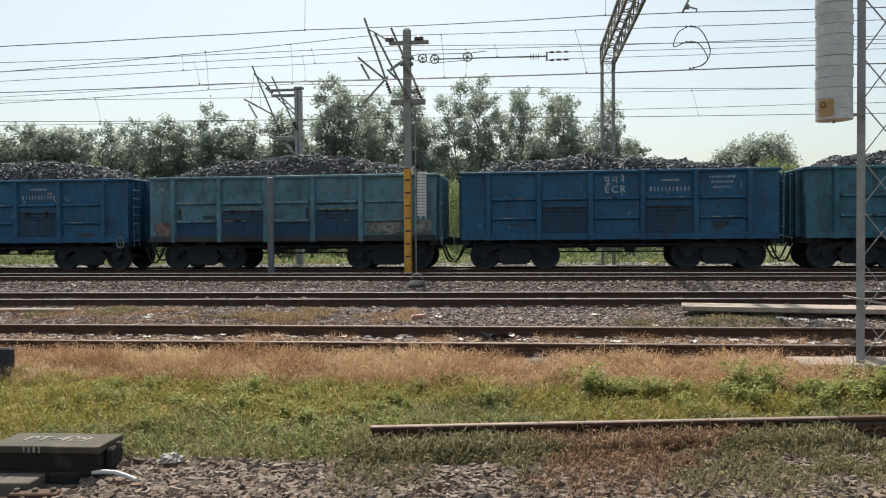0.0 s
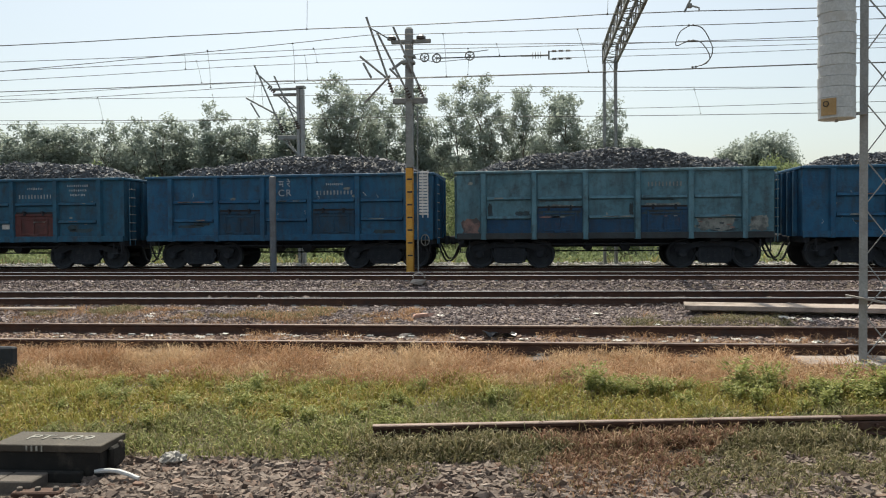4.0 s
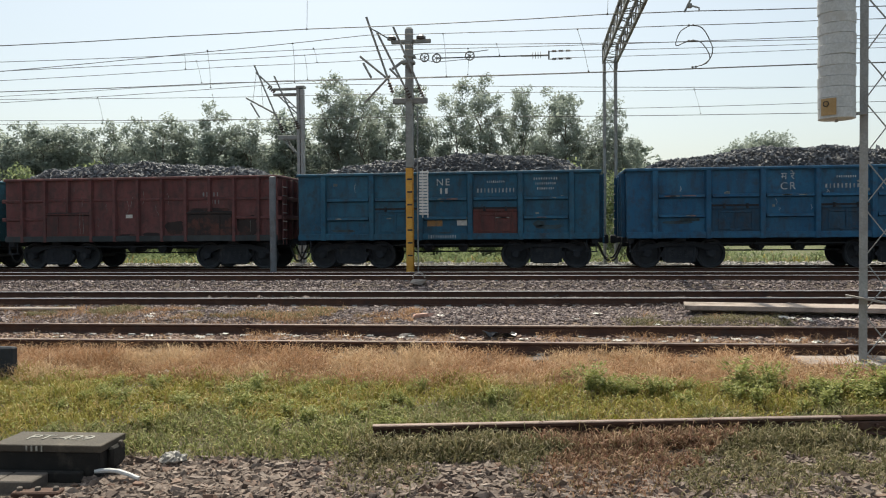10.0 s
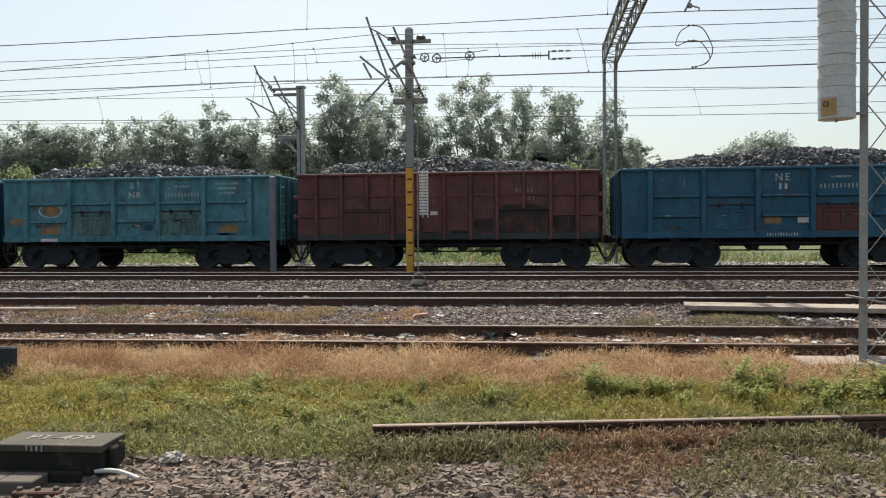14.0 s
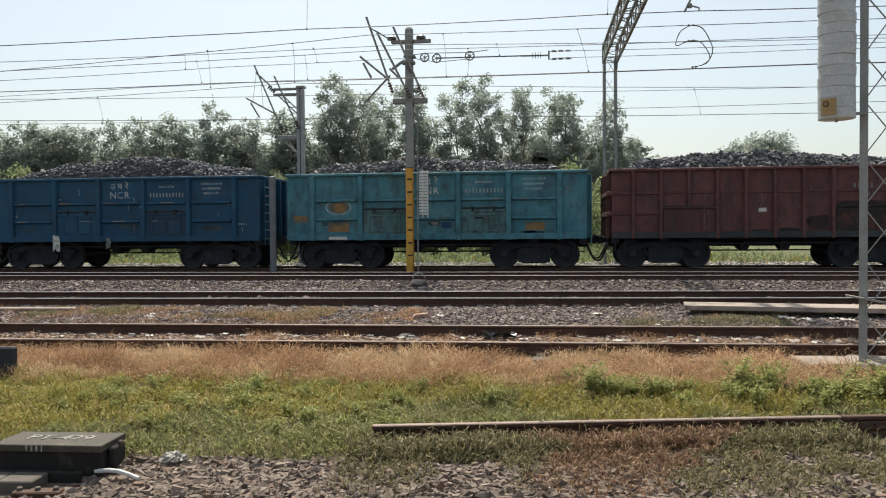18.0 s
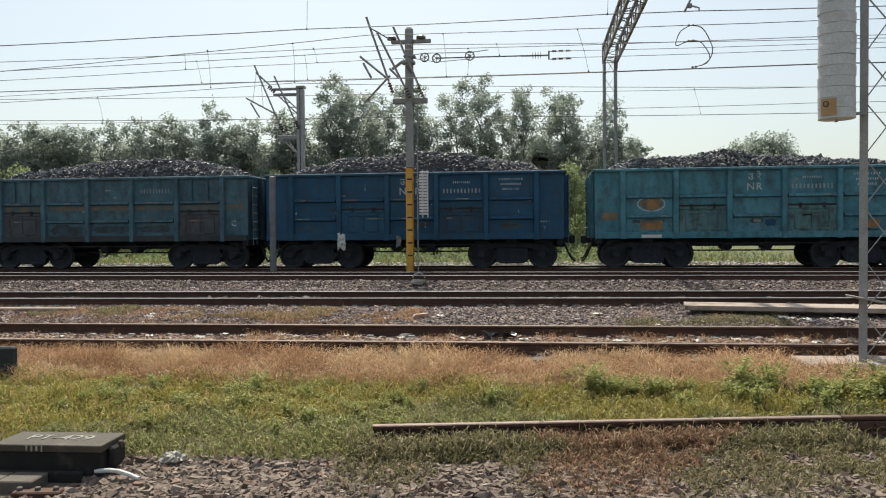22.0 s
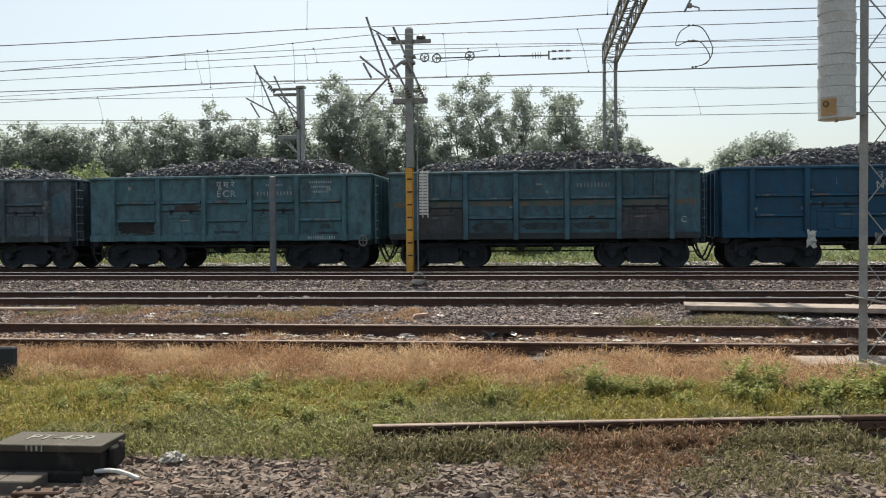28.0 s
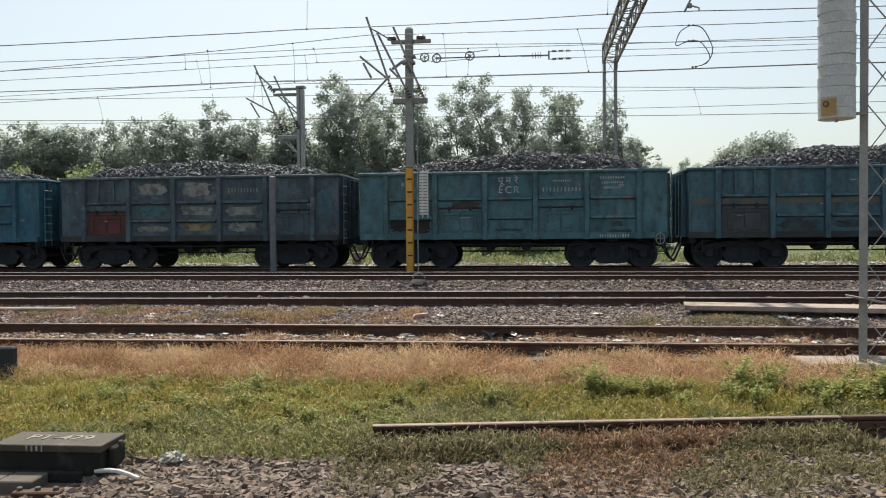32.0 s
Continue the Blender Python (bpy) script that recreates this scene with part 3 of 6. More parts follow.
    # brake gear hung below the floor
    part("brake_cylinder", Shape().lathe([(.05, -.3), (.16, -.28), (.16, .22), (.06, .3)], 16, "Y", (.5, -.55, .78)), M_BLACK, wg)
    part("air_reservoir", Shape().lathe([(.04, -.45), (.15, -.4), (.15, .4), (.04, .45)], 16, "Y", (-.7, -.3, .78)), M_BLACK, wg)
    part("brake_rod", Shape().tube([(-2.2, -.35, .62), (2.2, -.35, .62)], .025, 6).tube([(-2.4, -1.36, .86), (2.4, -1.36, .86)], .02, 6), M_BLACK, wg)
    return [w for x in (-3.262, 3.262) for w in bogie(wg, x)]


M_SOLE = wagon_paint("grimy_sole_bar_paint", (0.03, 0.038, 0.043), (0.05, 0.06, 0.066), grime_amount=0.6, rust=0.4, scuff=0.3)
M_RED_DARK = wagon_paint("sooty_red_door_paint", (0.085, 0.03, 0.03), (0.115, 0.043, 0.041), grime_amount=0.65)
M_TEAL_DOOR = wagon_paint("scuffed_teal_door_paint", (0.06, 0.15, 0.16), (0.10, 0.19, 0.2), grime_amount=0.7, rust=0.5)
M_GREY_DOOR = wagon_paint("pinkish_grey_door_paint", (0.05, 0.056, 0.066), (0.076, 0.083, 0.093), grime_amount=0.6, rust=0.4)
M_BLUE_DOOR = wagon_paint("dusky_blue_door_paint", (0.013, 0.048, 0.092), (0.02, 0.066, 0.118), grime_amount=0.6, rust=0.3)
M_RED_DOOR = wagon_paint("brick_red_door_paint", (0.09, 0.031, 0.03), (0.125, 0.047, 0.044))
M_BROWN_DOOR = wagon_paint("brown_door_paint", (0.05, 0.045, 0.05), (0.075, 0.065, 0.07))
M_ORANGE = surface("faded_orange_patch", (0.24, 0.13, 0.05), (0.32, 0.19, 0.08), 4, 30, 0.8, 0, (0.09, 0.1, 0.09), c3_at=(0.45, 0.6))
M_BAND = surface("faint_rusty_band", (0.125, 0.105, 0.078), (0.16, 0.132, 0.095), 4, 30, 0.9, 0, (0.07, 0.1, 0.1), c3_at=(0.45, 0.6))
M_PAPER = surface("pale_sticker", (0.5, 0.5, 0.48), (0.65, 0.65, 0.62), 10, 60, 0.7)
BLUE = wagon_paint("blue_wagon_paint", (0.016, 0.085, 0.175), (0.026, 0.115, 0.213), grime_amount=0.5, rust=0.12)
BLUE_DEEP = wagon_paint("deep_blue_wagon_paint", (0.012, 0.062, 0.122), (0.019, 0.083, 0.15), grime_amount=0.4, rust=0.12)
BLUE_TEAL = wagon_paint("teal_blue_wagon_paint", (0.018, 0.085, 0.15), (0.03, 0.115, 0.185), grime_amount=0.5, rust=0.2)
PALE = wagon_paint("pale_green_weathered_paint", (0.076, 0.175, 0.225), (0.112, 0.225, 0.28), grime_amount=0.5, rust=0.2)
TEAL = wagon_paint("faded_teal_paint", (0.048, 0.168, 0.218), (0.08, 0.222, 0.272), grime_amount=0.5, rust=0.35)
RED = wagon_paint("oxide_red_paint", (0.115, 0.042, 0.043), (0.15, 0.062, 0.062), grime_amount=0.6, rust=0.4)
GREY = wagon_paint("soot_grey_paint", (0.044, 0.108, 0.145), (0.075, 0.147, 0.185), grime_amount=0.55, rust=0.28)
DULL = wagon_paint("dull_slate_teal_paint", (0.028, 0.11, 0.16), (0.048, 0.148, 0.2), grime_amount=0.6, rust=0.3)
SAGE = wagon_paint("grey_teal_wagon_paint", (0.058, 0.138, 0.17), (0.085, 0.18, 0.212), grime_amount=0.55, rust=0.3)
DARK = wagon_paint("sooty_grey_blue_paint", (0.056, 0.09, 0.114), (0.092, 0.132, 0.16), grime_amount=0.65, peel=(0.17, 0.185, 0.19), peel_at=(0.6, 0.7), rust=0.25)

# index, paint, style, zone letters, label, offset of the centre along the train, length factor
WAGONS = [
    (-5, DULL, "boxy", "", "dull teal open coal wagon, heaped with coal", 0.0),
    (-4, DULL, "boxy", "", "dark slate-teal open coal wagon heaped with coal", 0.004),
    (-3, BLUE, "boxy", "ECR", "bright blue open coal wagon with white lettering", 0.014),
    (-2, PALE, "boxy", "", "pale green open coal wagon with peeling dark patches", -0.025),
    (-1, BLUE, "boxy", "C R", "blue open coal wagon with white zone letters", -0.021),
    (0, BLUE_TEAL, "boxy", "N E", "teal-blue open coal wagon with a red side door", -0.070),
    (1, RED, "ribbed", "", "oxide-red open coal wagon with close-set side posts", 0.003),
    (2, TEAL, "boxy", "NR", "faded teal open coal wagon with orange paint patches", 0.030),
    (3, BLUE_DEEP, "boxy", "NCR", "deep blue open coal wagon with white lettering", -0.140),
    (4, GREY, "boxy", "", "sooty grey open coal wagon with a faint orange band", -0.004),
    (5, SAGE, "boxy", "ECR", "dull grey-teal open coal wagon with white number", 0.140),
    (6, DARK, "boxy", "", "soot-darkened grey open coal wagon with a rusty red door", 0.200),
    (7, DULL, "boxy", "", "dark teal open coal wagon heaped with coal", 0.150),
    (8, BLUE, "boxy", "", "blue open coal wagon heaped with coal", 0.0),
]
TRAIN, WHEELS = [], []


def coal_meshes(seed):
    rng = np.random.default_rng(seed)
    nx, ny = 96, 28
    xs, ys = np.linspace(-4.9, 4.9, nx), np.linspace(-1.44, 1.44, ny)
    peak = rng.uniform(.62, .86)
    lean = rng.uniform(-.8, .8)

    def height(x, y):
        e = min(1, max(0, (4.9 - abs(x - lean * .15)) / 1.3))
        e = e * e * (3 - 2 * e)
        c = min(1, max(0, (4.9 - abs(x - lean)) / 4.4))
        c = c * c * (3 - 2 * c)
        s = min(1, max(0, (1.46 - abs(y)) / .95))
        s = s * (2 - s)
        big = noise.noise((x * .55 + seed * 7, y * .6, seed)) * .16
        return RIM - .16 + (.38 + big * .7) * e * s + (peak - .38 + big * .5) * c * s + .10 * noise.noise((x * 2.2, y * 2.2, seed * 3)) * e + .05 * noise.noise((x * 6, y * 6, seed * 5))

    vs = [(x, y, height(x, y)) for y in ys for x in xs]
    fs = [(j * nx + i, j * nx + i + 1, j * nx + nx + i + 1, j * nx + nx + i) for j in range(ny - 1) for i in range(nx - 1)]
    # skirt down to the floor of the heap
    heap = Shape().add(vs, fs)
    n0 = len(heap.v)
    ring = [(i) for i in range(nx)] + [j * nx + nx - 1 for j in range(1, ny)] + [(ny - 1) * nx + i for i in range(nx - 2, -1, -1)] + [j * nx for j in range(ny - 2, 0, -1)]
    heap.v += [(vs[i][0], vs[i][1], RIM - .5) for i in ring]
    k = len(ring)
    for i in range(k):
        heap.f.append((ring[i], ring[(i + 1) % k], n0 + (i + 1) % k, n0 + i))
        heap.m.append(0)
    mesh = heap.mesh("coal_load", M_COAL)
    pos = np.stack([rng.uniform(-4.8, 4.8, 8500), rng.uniform(-1.4, 1.4, 8500), np.zeros(8500)], 1)
    pos[:, 2] = [height(x, y) + .02 for x, y, _ in pos]
    size = rng.lognormal(math.log(.056), .40, len(pos))
    lumps = rocks_mesh("coal_lumps", pos, size, rng, M_LUMP, 1.5)
    return mesh, lumps


COAL = [coal_meshes(k + 1) for k in range(5)]
HINDI = {"ECR": "\u092a\u0942 \u092e \u0930\u0947", "C R": "\u092e \u0930\u0947", "NR": "\u0909 \u0930\u0947", "NCR": "\u0909 \u092e \u0930\u0947", "N E": ""}


def crumple(seed, w, d, h):
    """A crumpled scrap of thin sheet."""
    rng = np.random.default_rng(seed)
    n = 6
    sh = Shape()
    top = [((i / (n - 1) - .5) * w * rng.uniform(.8, 1.2), (j / (n - 1) - .5) * d * rng.uniform(.8, 1.2), abs(rng.normal()) * h * .5 + .004) for j in range(n) for i in range(n)]
    sh.add(top, [(j * n + i, j * n + i + 1, j * n + n + i + 1, j * n + n + i) for j in range(n - 1) for i in range(n - 1)])
    return sh


def ragged(x, z, w, h, seed, proud=.009, n=26):
    """A thin patch of paint or soot with an uneven outline."""
    r = random.Random(seed)
    pts = []
    for i in range(n):
        an = i / n * 2 * math.pi
        k = r.uniform(.72, 1.08)
        pts.append((x + w / 2 * math.copysign(abs(math.cos(an)) ** .45, math.cos(an)) * k, z + h / 2 * math.copysign(abs(math.sin(an)) ** .45, math.sin(an)) * r.uniform(.7, 1.1)))
    y = SIDE_Y - proud
    return Shape().add([(px_, y + d, pz) for d in (0, .003) for px_, pz in pts],
                       [tuple(range(n)), tuple(range(2 * n - 1, n - 1, -1))] + [(i, (i + 1) % n, n + (i + 1) % n, n + i) for i in range(n)])


def scratch(x, z, length, seed, proud=.01):
    r = random.Random(seed)
    pts = [(x, SIDE_Y - proud, z)]
    for k in range(5):
        pts.append((pts[-1][0] + r.uniform(-.04, .04), SIDE_Y - proud, pts[-1][2] - length / 5))
    return Shape().tube(pts, .0045, 4)


M_PALE_SCUFF = surface("chalky_pale_scuff", (0.20, 0.22, 0.21), (0.30, 0.31, 0.29), 5, 30, 0.9, 0, (0.09, 0.1, 0.1), c3_at=(0.45, 0.6))
M_GRIME = surface("smeared_coal_grime", (0.03, 0.038, 0.043), (0.05, 0.06, 0.066), 5, 40, 0.9, 0, (0.04, 0.075, 0.095), c3_at=(0.42, 0.6))
M_YELLOW_SCUFF = surface("yellowish_scuff", (0.26, 0.22, 0.10), (0.32, 0.28, 0.16), 5, 30, 0.9, 0, (0.09, 0.09, 0.08), c3_at=(0.45, 0.6))
M_FADED = surface("faded_stencil_paint", (0.16, 0.18, 0.18), (0.24, 0.25, 0.25), 8, 50, 0.8, 0, (0.1, 0.12, 0.12))
M_SOOT_RED = surface("soot_over_red_paint", (0.022, 0.018, 0.018), (0.04, 0.028, 0.026), 3, 30, 0.9, 0, (0.09, 0.035, 0.028), c3_at=(0.52, 0.66))
M_SOOT = surface("black_soot", (0.018, 0.018, 0.02), (0.035, 0.033, 0.033), 4, 30, 0.9, 0, (0.06, 0.045, 0.04))
M_NAVY = wagon_paint("dark_navy_repaint", (0.012, 0.052, 0.115), (0.02, 0.072, 0.145), grime_amount=0.5, rust=0.25)
M_TEAL_SCUFF = surface("faded_teal_scuff", (0.05, 0.15, 0.17), (0.08, 0.2, 0.22), 4, 30, 0.9, 0, (0.04, 0.06, 0.07), c3_at=(0.45, 0.6))
M_PINKISH = surface("pinkish_rust_scuff", (0.2, 0.12, 0.11), (0.28, 0.18, 0.16), 5, 30, 0.9, 0, (0.08, 0.07, 0.07), c3_at=(0.45, 0.6))


def weathering(n, wg):
    """Painted repairs, soot and scuffs that set one wagon apart from the next."""
    mids = [(POSTS[k] + POSTS[k + 1]) / 2 for k in range(5)]
    if n == -2:
        for k, x in enumerate(mids[:4]):
            part("repainted_panel", Shape().box((x, SIDE_Y - .009, 1.46), (1.5, .004, .50)), M_NAVY, wg, "dark navy lower panel where the pale paint has peeled")
        for k, (x, z, w, h, d) in enumerate(((mids[0] + .45, 1.86, .5, .16, .011), (mids[0] - .6, 1.95, .16, .5, .011), (mids[1], 1.86, 1.35, .22, .062), (mids[1], 2.27, 1.3, .08, .011), (mids[2] + .62, 1.98, .14, .42, .011),
                                             (mids[3], 1.86, 1.4, .2, .062), (mids[3] - .2, 2.27, 1.1, .07, .011), (mids[3] + .3, 2.1, .3, .08, .011))):
            part("worn_patch", ragged(x, z, w, h, k + 3, d, 40), M_GRIME, wg, "ragged dark worn patch")
        for k in range(9):
            part("rust_fleck", ragged(mids[4] + .6 * math.sin(k * 2.3), 1.32 + .045 * k, .16, .05, 80 + k, .012, 12), M_PINKISH if k % 2 else M_GRIME, wg, "small rusty fleck")
        part("worn_patch", ragged(mids[1], 2.03, 1.2, .2, 31, .012), M_PALE_SCUFF, wg, "pale chalky scuff")
        part("worn_patch", ragged(mids[3], 2.05, 1.25, .22, 32, .012), M_PALE_SCUFF, wg, "pale chalky scuff")
        part("worn_patch", ragged(-4.5, 1.45, .62, .55, 33), M_PINKISH, wg, "pinkish rust patch")
        part("worn_patch", ragged(3.2, 1.5, 1.2, .5, 34, .010), M_PALE_SCUFF, wg, "pale chalky scuff")
        part("worn_patch", ragged(4.5, 1.5, .6, .5, 35), M_PALE_SCUFF, wg, "pale chalky scuff")
    if n == 6:
        for k, (x, z, w, h, mt) in enumerate(((mids[2], 2.06, 1.2, .3, M_PALE_SCUFF), (mids[3], 2.04, 1.2, .34, M_PALE_SCUFF), (mids[1], 2.06, 1.1, .4, M_TEAL_SCUFF), (mids[2], 1.5, 1.2, .3, M_YELLOW_SCUFF),
                                              (mids[1], 1.45, 1.2, .2, M_PALE_SCUFF), (mids[3], 1.5, 1.2, .3, M_PALE_SCUFF), (mids[1], 2.8, 1.1, .4, M_PALE_SCUFF), (mids[2], 2.8, 1.1, .5, M_PALE_SCUFF), (4.5, 2.2, .5, 1.2, GREY))):
            part("scuffed_patch", ragged(x, z, w, h, 50 + k), mt, wg, "scuffed weathered patch")
    if n != 1:
        r = random.Random(900 + n)
        for k in range(9):
            z = r.choice((2.36, 1.74))
            part("rib_scuff", ragged(r.choice(mids) + r.uniform(-.45, .45), z - .005, r.uniform(.12, .6), r.uniform(.03, .05), 300 + 20 * n + k, .113, 14), M_PALE_SCUFF if k % 3 else M_PINKISH, wg, "worn pale edge of a rib")
        for k in range(5):
            part("grime_patch", ragged(r.choice(mids) + r.uniform(-.3, .3), r.uniform(1.2, 1.62) if k < 5 else r.uniform(1.95, 2.9), r.uniform(.3, 1.1), r.uniform(.06, .2), 500 + 20 * n + k, .0065 if k < 5 else .007, 30), M_GRIME, wg, "dark smear of coal grime")
        for k in range(5):
            part("worn_patch", ragged(r.uniform(-4.6, 4.6), r.uniform(1.25, 2.9), r.uniform(.06, .26), r.uniform(.04, .12), 700 + 20 * n + k, .0075, 18), M_PALE_SCUFF, wg, "small pale chipped patch")
    if n in (4, 6, -2, 7, -4):
        number_row(wg, 1.65, 2.75, 10, 1.1, .16, n + 40, M_FADED, "faded painted mark")
    if n == 4:
        for k, (x, z, w, h, mt) in enumerate(((mids[2], 1.45, 1.3, .26, M_GRIME), (mids[3], 1.45, 1.3, .26, M_GRIME), (mids[1], 1.42, 1.3, .3, M_GRIME))):
            part("scuffed_patch", ragged(x, z, w, h, 70 + k), mt, wg, "scuffed weathered patch")
    if n == 1:
        for k, (x, z, w, h) in enumerate(((3.9, 1.55, .8, .7), (1.3, 1.5, .7, .5), (.45, 1.25, .7, .2), (-.4, 1.22, .7, .16), (-2.6, 1.2, 1.6, .12), (2.6, 2.1, 1.7, .12))):
            part("soot_stain", ragged(x, z, w, h, 40 + k, .014), M_SOOT_RED, wg, "soot-blackened patch")
        for k in range(2):
            part("stain_run", scratch(-2.1 + .1 * k, 2.05, .75, 60 + k, .115), M_PALE_SCUFF, wg, "pale run of dried mud")
        number_row(wg, 2.6, 2.62, 5, .62, .16, 77, M_FADED, "faded painted mark", .012)
        number_row(wg, 2.7, 2.36, 4, .5, .15, 78, M_FADED, "faded painted mark", .012)
        for k in range(14):
            r = random.Random(k + 5)
            part("scratch", scratch(r.uniform(-4.3, 4.3), r.uniform(1.7, 3.0), r.uniform(.15, .45), k, .016), M_PALE_SCUFF, wg, "pale scratch")
        part("sticker", Shape().box((-.35, SIDE_Y - .012, 1.9), (.24, .005, .12)), M_PAPER, wg, "torn pale sticker")
    if n == 5:
        part("worn_patch", ragged(mids[1] + .2, 2.1, 1.0, .36, 91), M_BROWN_DOOR, wg, "dull brown patch")
        part("soot_stain", ragged(mids[0], 1.5, 1.4, .5, 92), M_SOOT, wg, "black soot stain")
    if n == 2:
        part("plate", Shape().box((-3.2, SIDE_Y - .112, 1.1), (.62, .006, .1)), M_PAPER, wg, "small pale plate")
    if n == 3:
        tagged(part("small_print", number_bars(4.35, 1.6, 4, .34, .05, 5), M_LETTER, wg), kind="stuff")
        rag = crumple(5, .26, .5, .12)
        rag.v = [(-2.34 + q[0], SIDE_Y - .12 - q[2], .98 + q[1]) for q in rag.v]
        part("hanging_rag", rag, M_PAPER, wg, "dirty white rag caught on the wagon")
        rag = crumple(8, .16, .34, .08)
        rag.v = [(-.42 + q[0], SIDE_Y - .12 - q[2], .98 + q[1]) for q in rag.v]
        part("hanging_rag", rag, M_MAST, wg, "grey rag caught on the wagon")
    if n == 0:
        part("chalk_marks", scratch(-3.0, 2.9, .3, 3), M_PAPER, wg, "chalk scribble")
    if n in (-3, -1, 3):
        for k in range(20):
            r = random.Random(k + 11 * n)
            part("scratch", scratch(r.uniform(-4.5, 4.5), r.uniform(1.4, 2.9), r.uniform(.05, .22), k, .012), M_PAPER, wg, "pale scratch")


def build_train():
    made = {}
    for n, paint, style, zone, label, off in WAGONS:
        wg = thing("coal_wagon", label, "wagon", group="coal train wagons")
        doors = {-2: {1: M_NAVY, 3: M_NAVY}, 0: {3: M_RED_DOOR}, 6: {0: M_RED_DOOR}, 5: {}, 2: {1: M_TEAL_DOOR, 3: M_TEAL_DOOR}, 4: {0: M_GREY_DOOR, 4: M_GREY_DOOR}, -3: {1: M_BLUE_DOOR, 3: M_BLUE_DOOR}, -1: {1: M_BLUE_DOOR, 3: M_BLUE_DOOR}, 3: {3: M_BLUE_DOOR}}.get(n, {})
        wheels = hopper(wg, paint, style, doors, (0, 4) if n in (4, 6) else (1, 3), None if n in (-2, 1, 4, 6) else paint)
        if zone:
            rows = [(zone.replace(" ", ""), .32, 2.9 if n == 0 else 2.62)]
            if HINDI.get(zone):
                rows.append((HINDI[zone].split(), .30, 2.93))
            for words, size, z in rows:
                for k, letter in enumerate(words):
                    part("zone_letter", text_mesh(letter, size, M_LETTER), None, wg, "white stencilled letter", pose(-.05 + .25 * (k - (len(words) - 1) / 2), SIDE_Y - .006, z, 90))
        if zone in ("ECR", "NR", "NCR", "C R", "N E"):
            number_row(wg, 1.65, 2.62, 11, 1.28, .15, n + 40, M_NUMBER, "pale painted mark")
            tagged(part("small_print", number_bars(1.65, 2.9, 9, .6, .07, n + 60), M_LETTER, wg), kind="stuff")
            if zone != "C R":
                for r in range(3):
                    tagged(part("small_print", number_bars(3.25, 2.98 - .16 * r, 10, .8 - .12 * r, .075, n * 7 + r), M_LETTER, wg), kind="stuff")
        if n == 0:
            tagged(part("small_print", number_bars(-.05, 2.62, 2, .34, .2, 17), M_LETTER, wg), kind="stuff")
        if n in (0, 5):
            number_row(wg, -.1 if n == 0 else 3.3, 1.13, 12, .95, .11, n + 90, M_LETTER, "white painted mark", .105)
        if n == 0:
            part("sticker", Shape().box((.55, SIDE_Y - .008, 1.62), (.34, .006, .26), .0), M_PAPER, wg, "torn white paper sticker")
            part("paint_patch", Shape().box((-.35, SIDE_Y - .006, 1.58), (.5, .006, .22), .0), M_ORANGE, wg, "faded orange patch")
        if n == 2:
            rim = Shape().tube([(-3.2 + .42 * math.cos(k * math.pi / 16), SIDE_Y - .006, 2.12 + .23 * math.sin(k * math.pi / 16)) for k in range(33)], .018, 5)
            part("oval_rim", rim, M_LETTER, wg, "pale painted ring")
            part("round_mark", ragged(.42, 1.5, .34, .26, 61, .012), M_NAVY, wg, "dark round painted mark")
            ov = Shape().lathe([(.30, SIDE_Y - .008), (.30, SIDE_Y - .002)], 28, "Y")
            ov.v = [(-3.2 + (q[0]) * 1.15, q[1], 2.12 + q[2] * .62) for q in ov.v]
            part("oval_mark", ov, M_ORANGE, wg, "orange oval painted mark")
            part("paint_patch", Shape().box((-3.2, SIDE_Y - .006, 1.46), (.7, .006, .3)), M_ORANGE, wg, "faded orange patch")
            part("paint_patch", Shape().box((3.3, SIDE_Y - .006, 1.46), (.62, .006, .26)), M_ORANGE, wg, "faded orange patch")
            part("paint_patch", Shape().box((-4.5, SIDE_Y - .006, 1.74), (.5, .006, .24)), M_ORANGE, wg, "faded orange patch")
        if n == 4:
            for k in range(5):
                part("band", Shape().box(((POSTS[k] + POSTS[k + 1]) / 2, SIDE_Y - .006, 2.18), (1.40, .006, .15)), M_BAND, wg, "faint orange band")
            for x in (-4.5, 4.5):
                part("band", Shape().box((x, SIDE_Y - .006, 2.18), (.62, .006, .18)), M_BAND, wg, "faint orange band")
        if n in (4, 6):
            for x in (-3.55, -2.98, 2.98, 3.55) if n == 4 else (-3.55, -2.98):
                part("stud", Shape().box((x, SIDE_Y - .04, 2.78), (.06, .08, .74), .01), paint, wg, "short upright stiffener")
            part("painted_letter", text_mesh("C", .26, M_LETTER), None, wg, "white stencilled letter", pose(4.46 if n == 4 else 1.5, SIDE_Y - .008, 1.62, 90))
            part("soot_stain", ragged(4.46 if n == 4 else 1.5, 1.5, .5, .5, 99 + n, .005), M_SOOT, wg, "black soot stain")
        if n in (-1, 5):
            wheel = Shape().tube([(4.72 + .13 * math.cos(k * math.pi / 10), SIDE_Y - .14, 1.02 + .18 * math.sin(k * math.pi / 10)) for k in range(21)], .017, 6)
            wheel.bar((4.60, SIDE_Y - .14, 1.02), (4.84, SIDE_Y - .14, 1.02), .02).bar((4.72, SIDE_Y - .14, .86), (4.72, SIDE_Y - .14, 1.18), .02)
            part("brake_wheel", wheel, M_MAST, wg, "pale hand brake wheel")
        weathering(n, wg)
        heap, lumps = COAL[n % 5]
        load = thing("coal_load", "heap of broken black coal in the wagon", "coal", group="coal loads")
        part("mound", heap, None, load)
        tagged(part("loose_coal", lumps, None, load), kind="stuff")
        TRAIN.append((n, off, wg, load))
        WHEELS.extend(wheels)


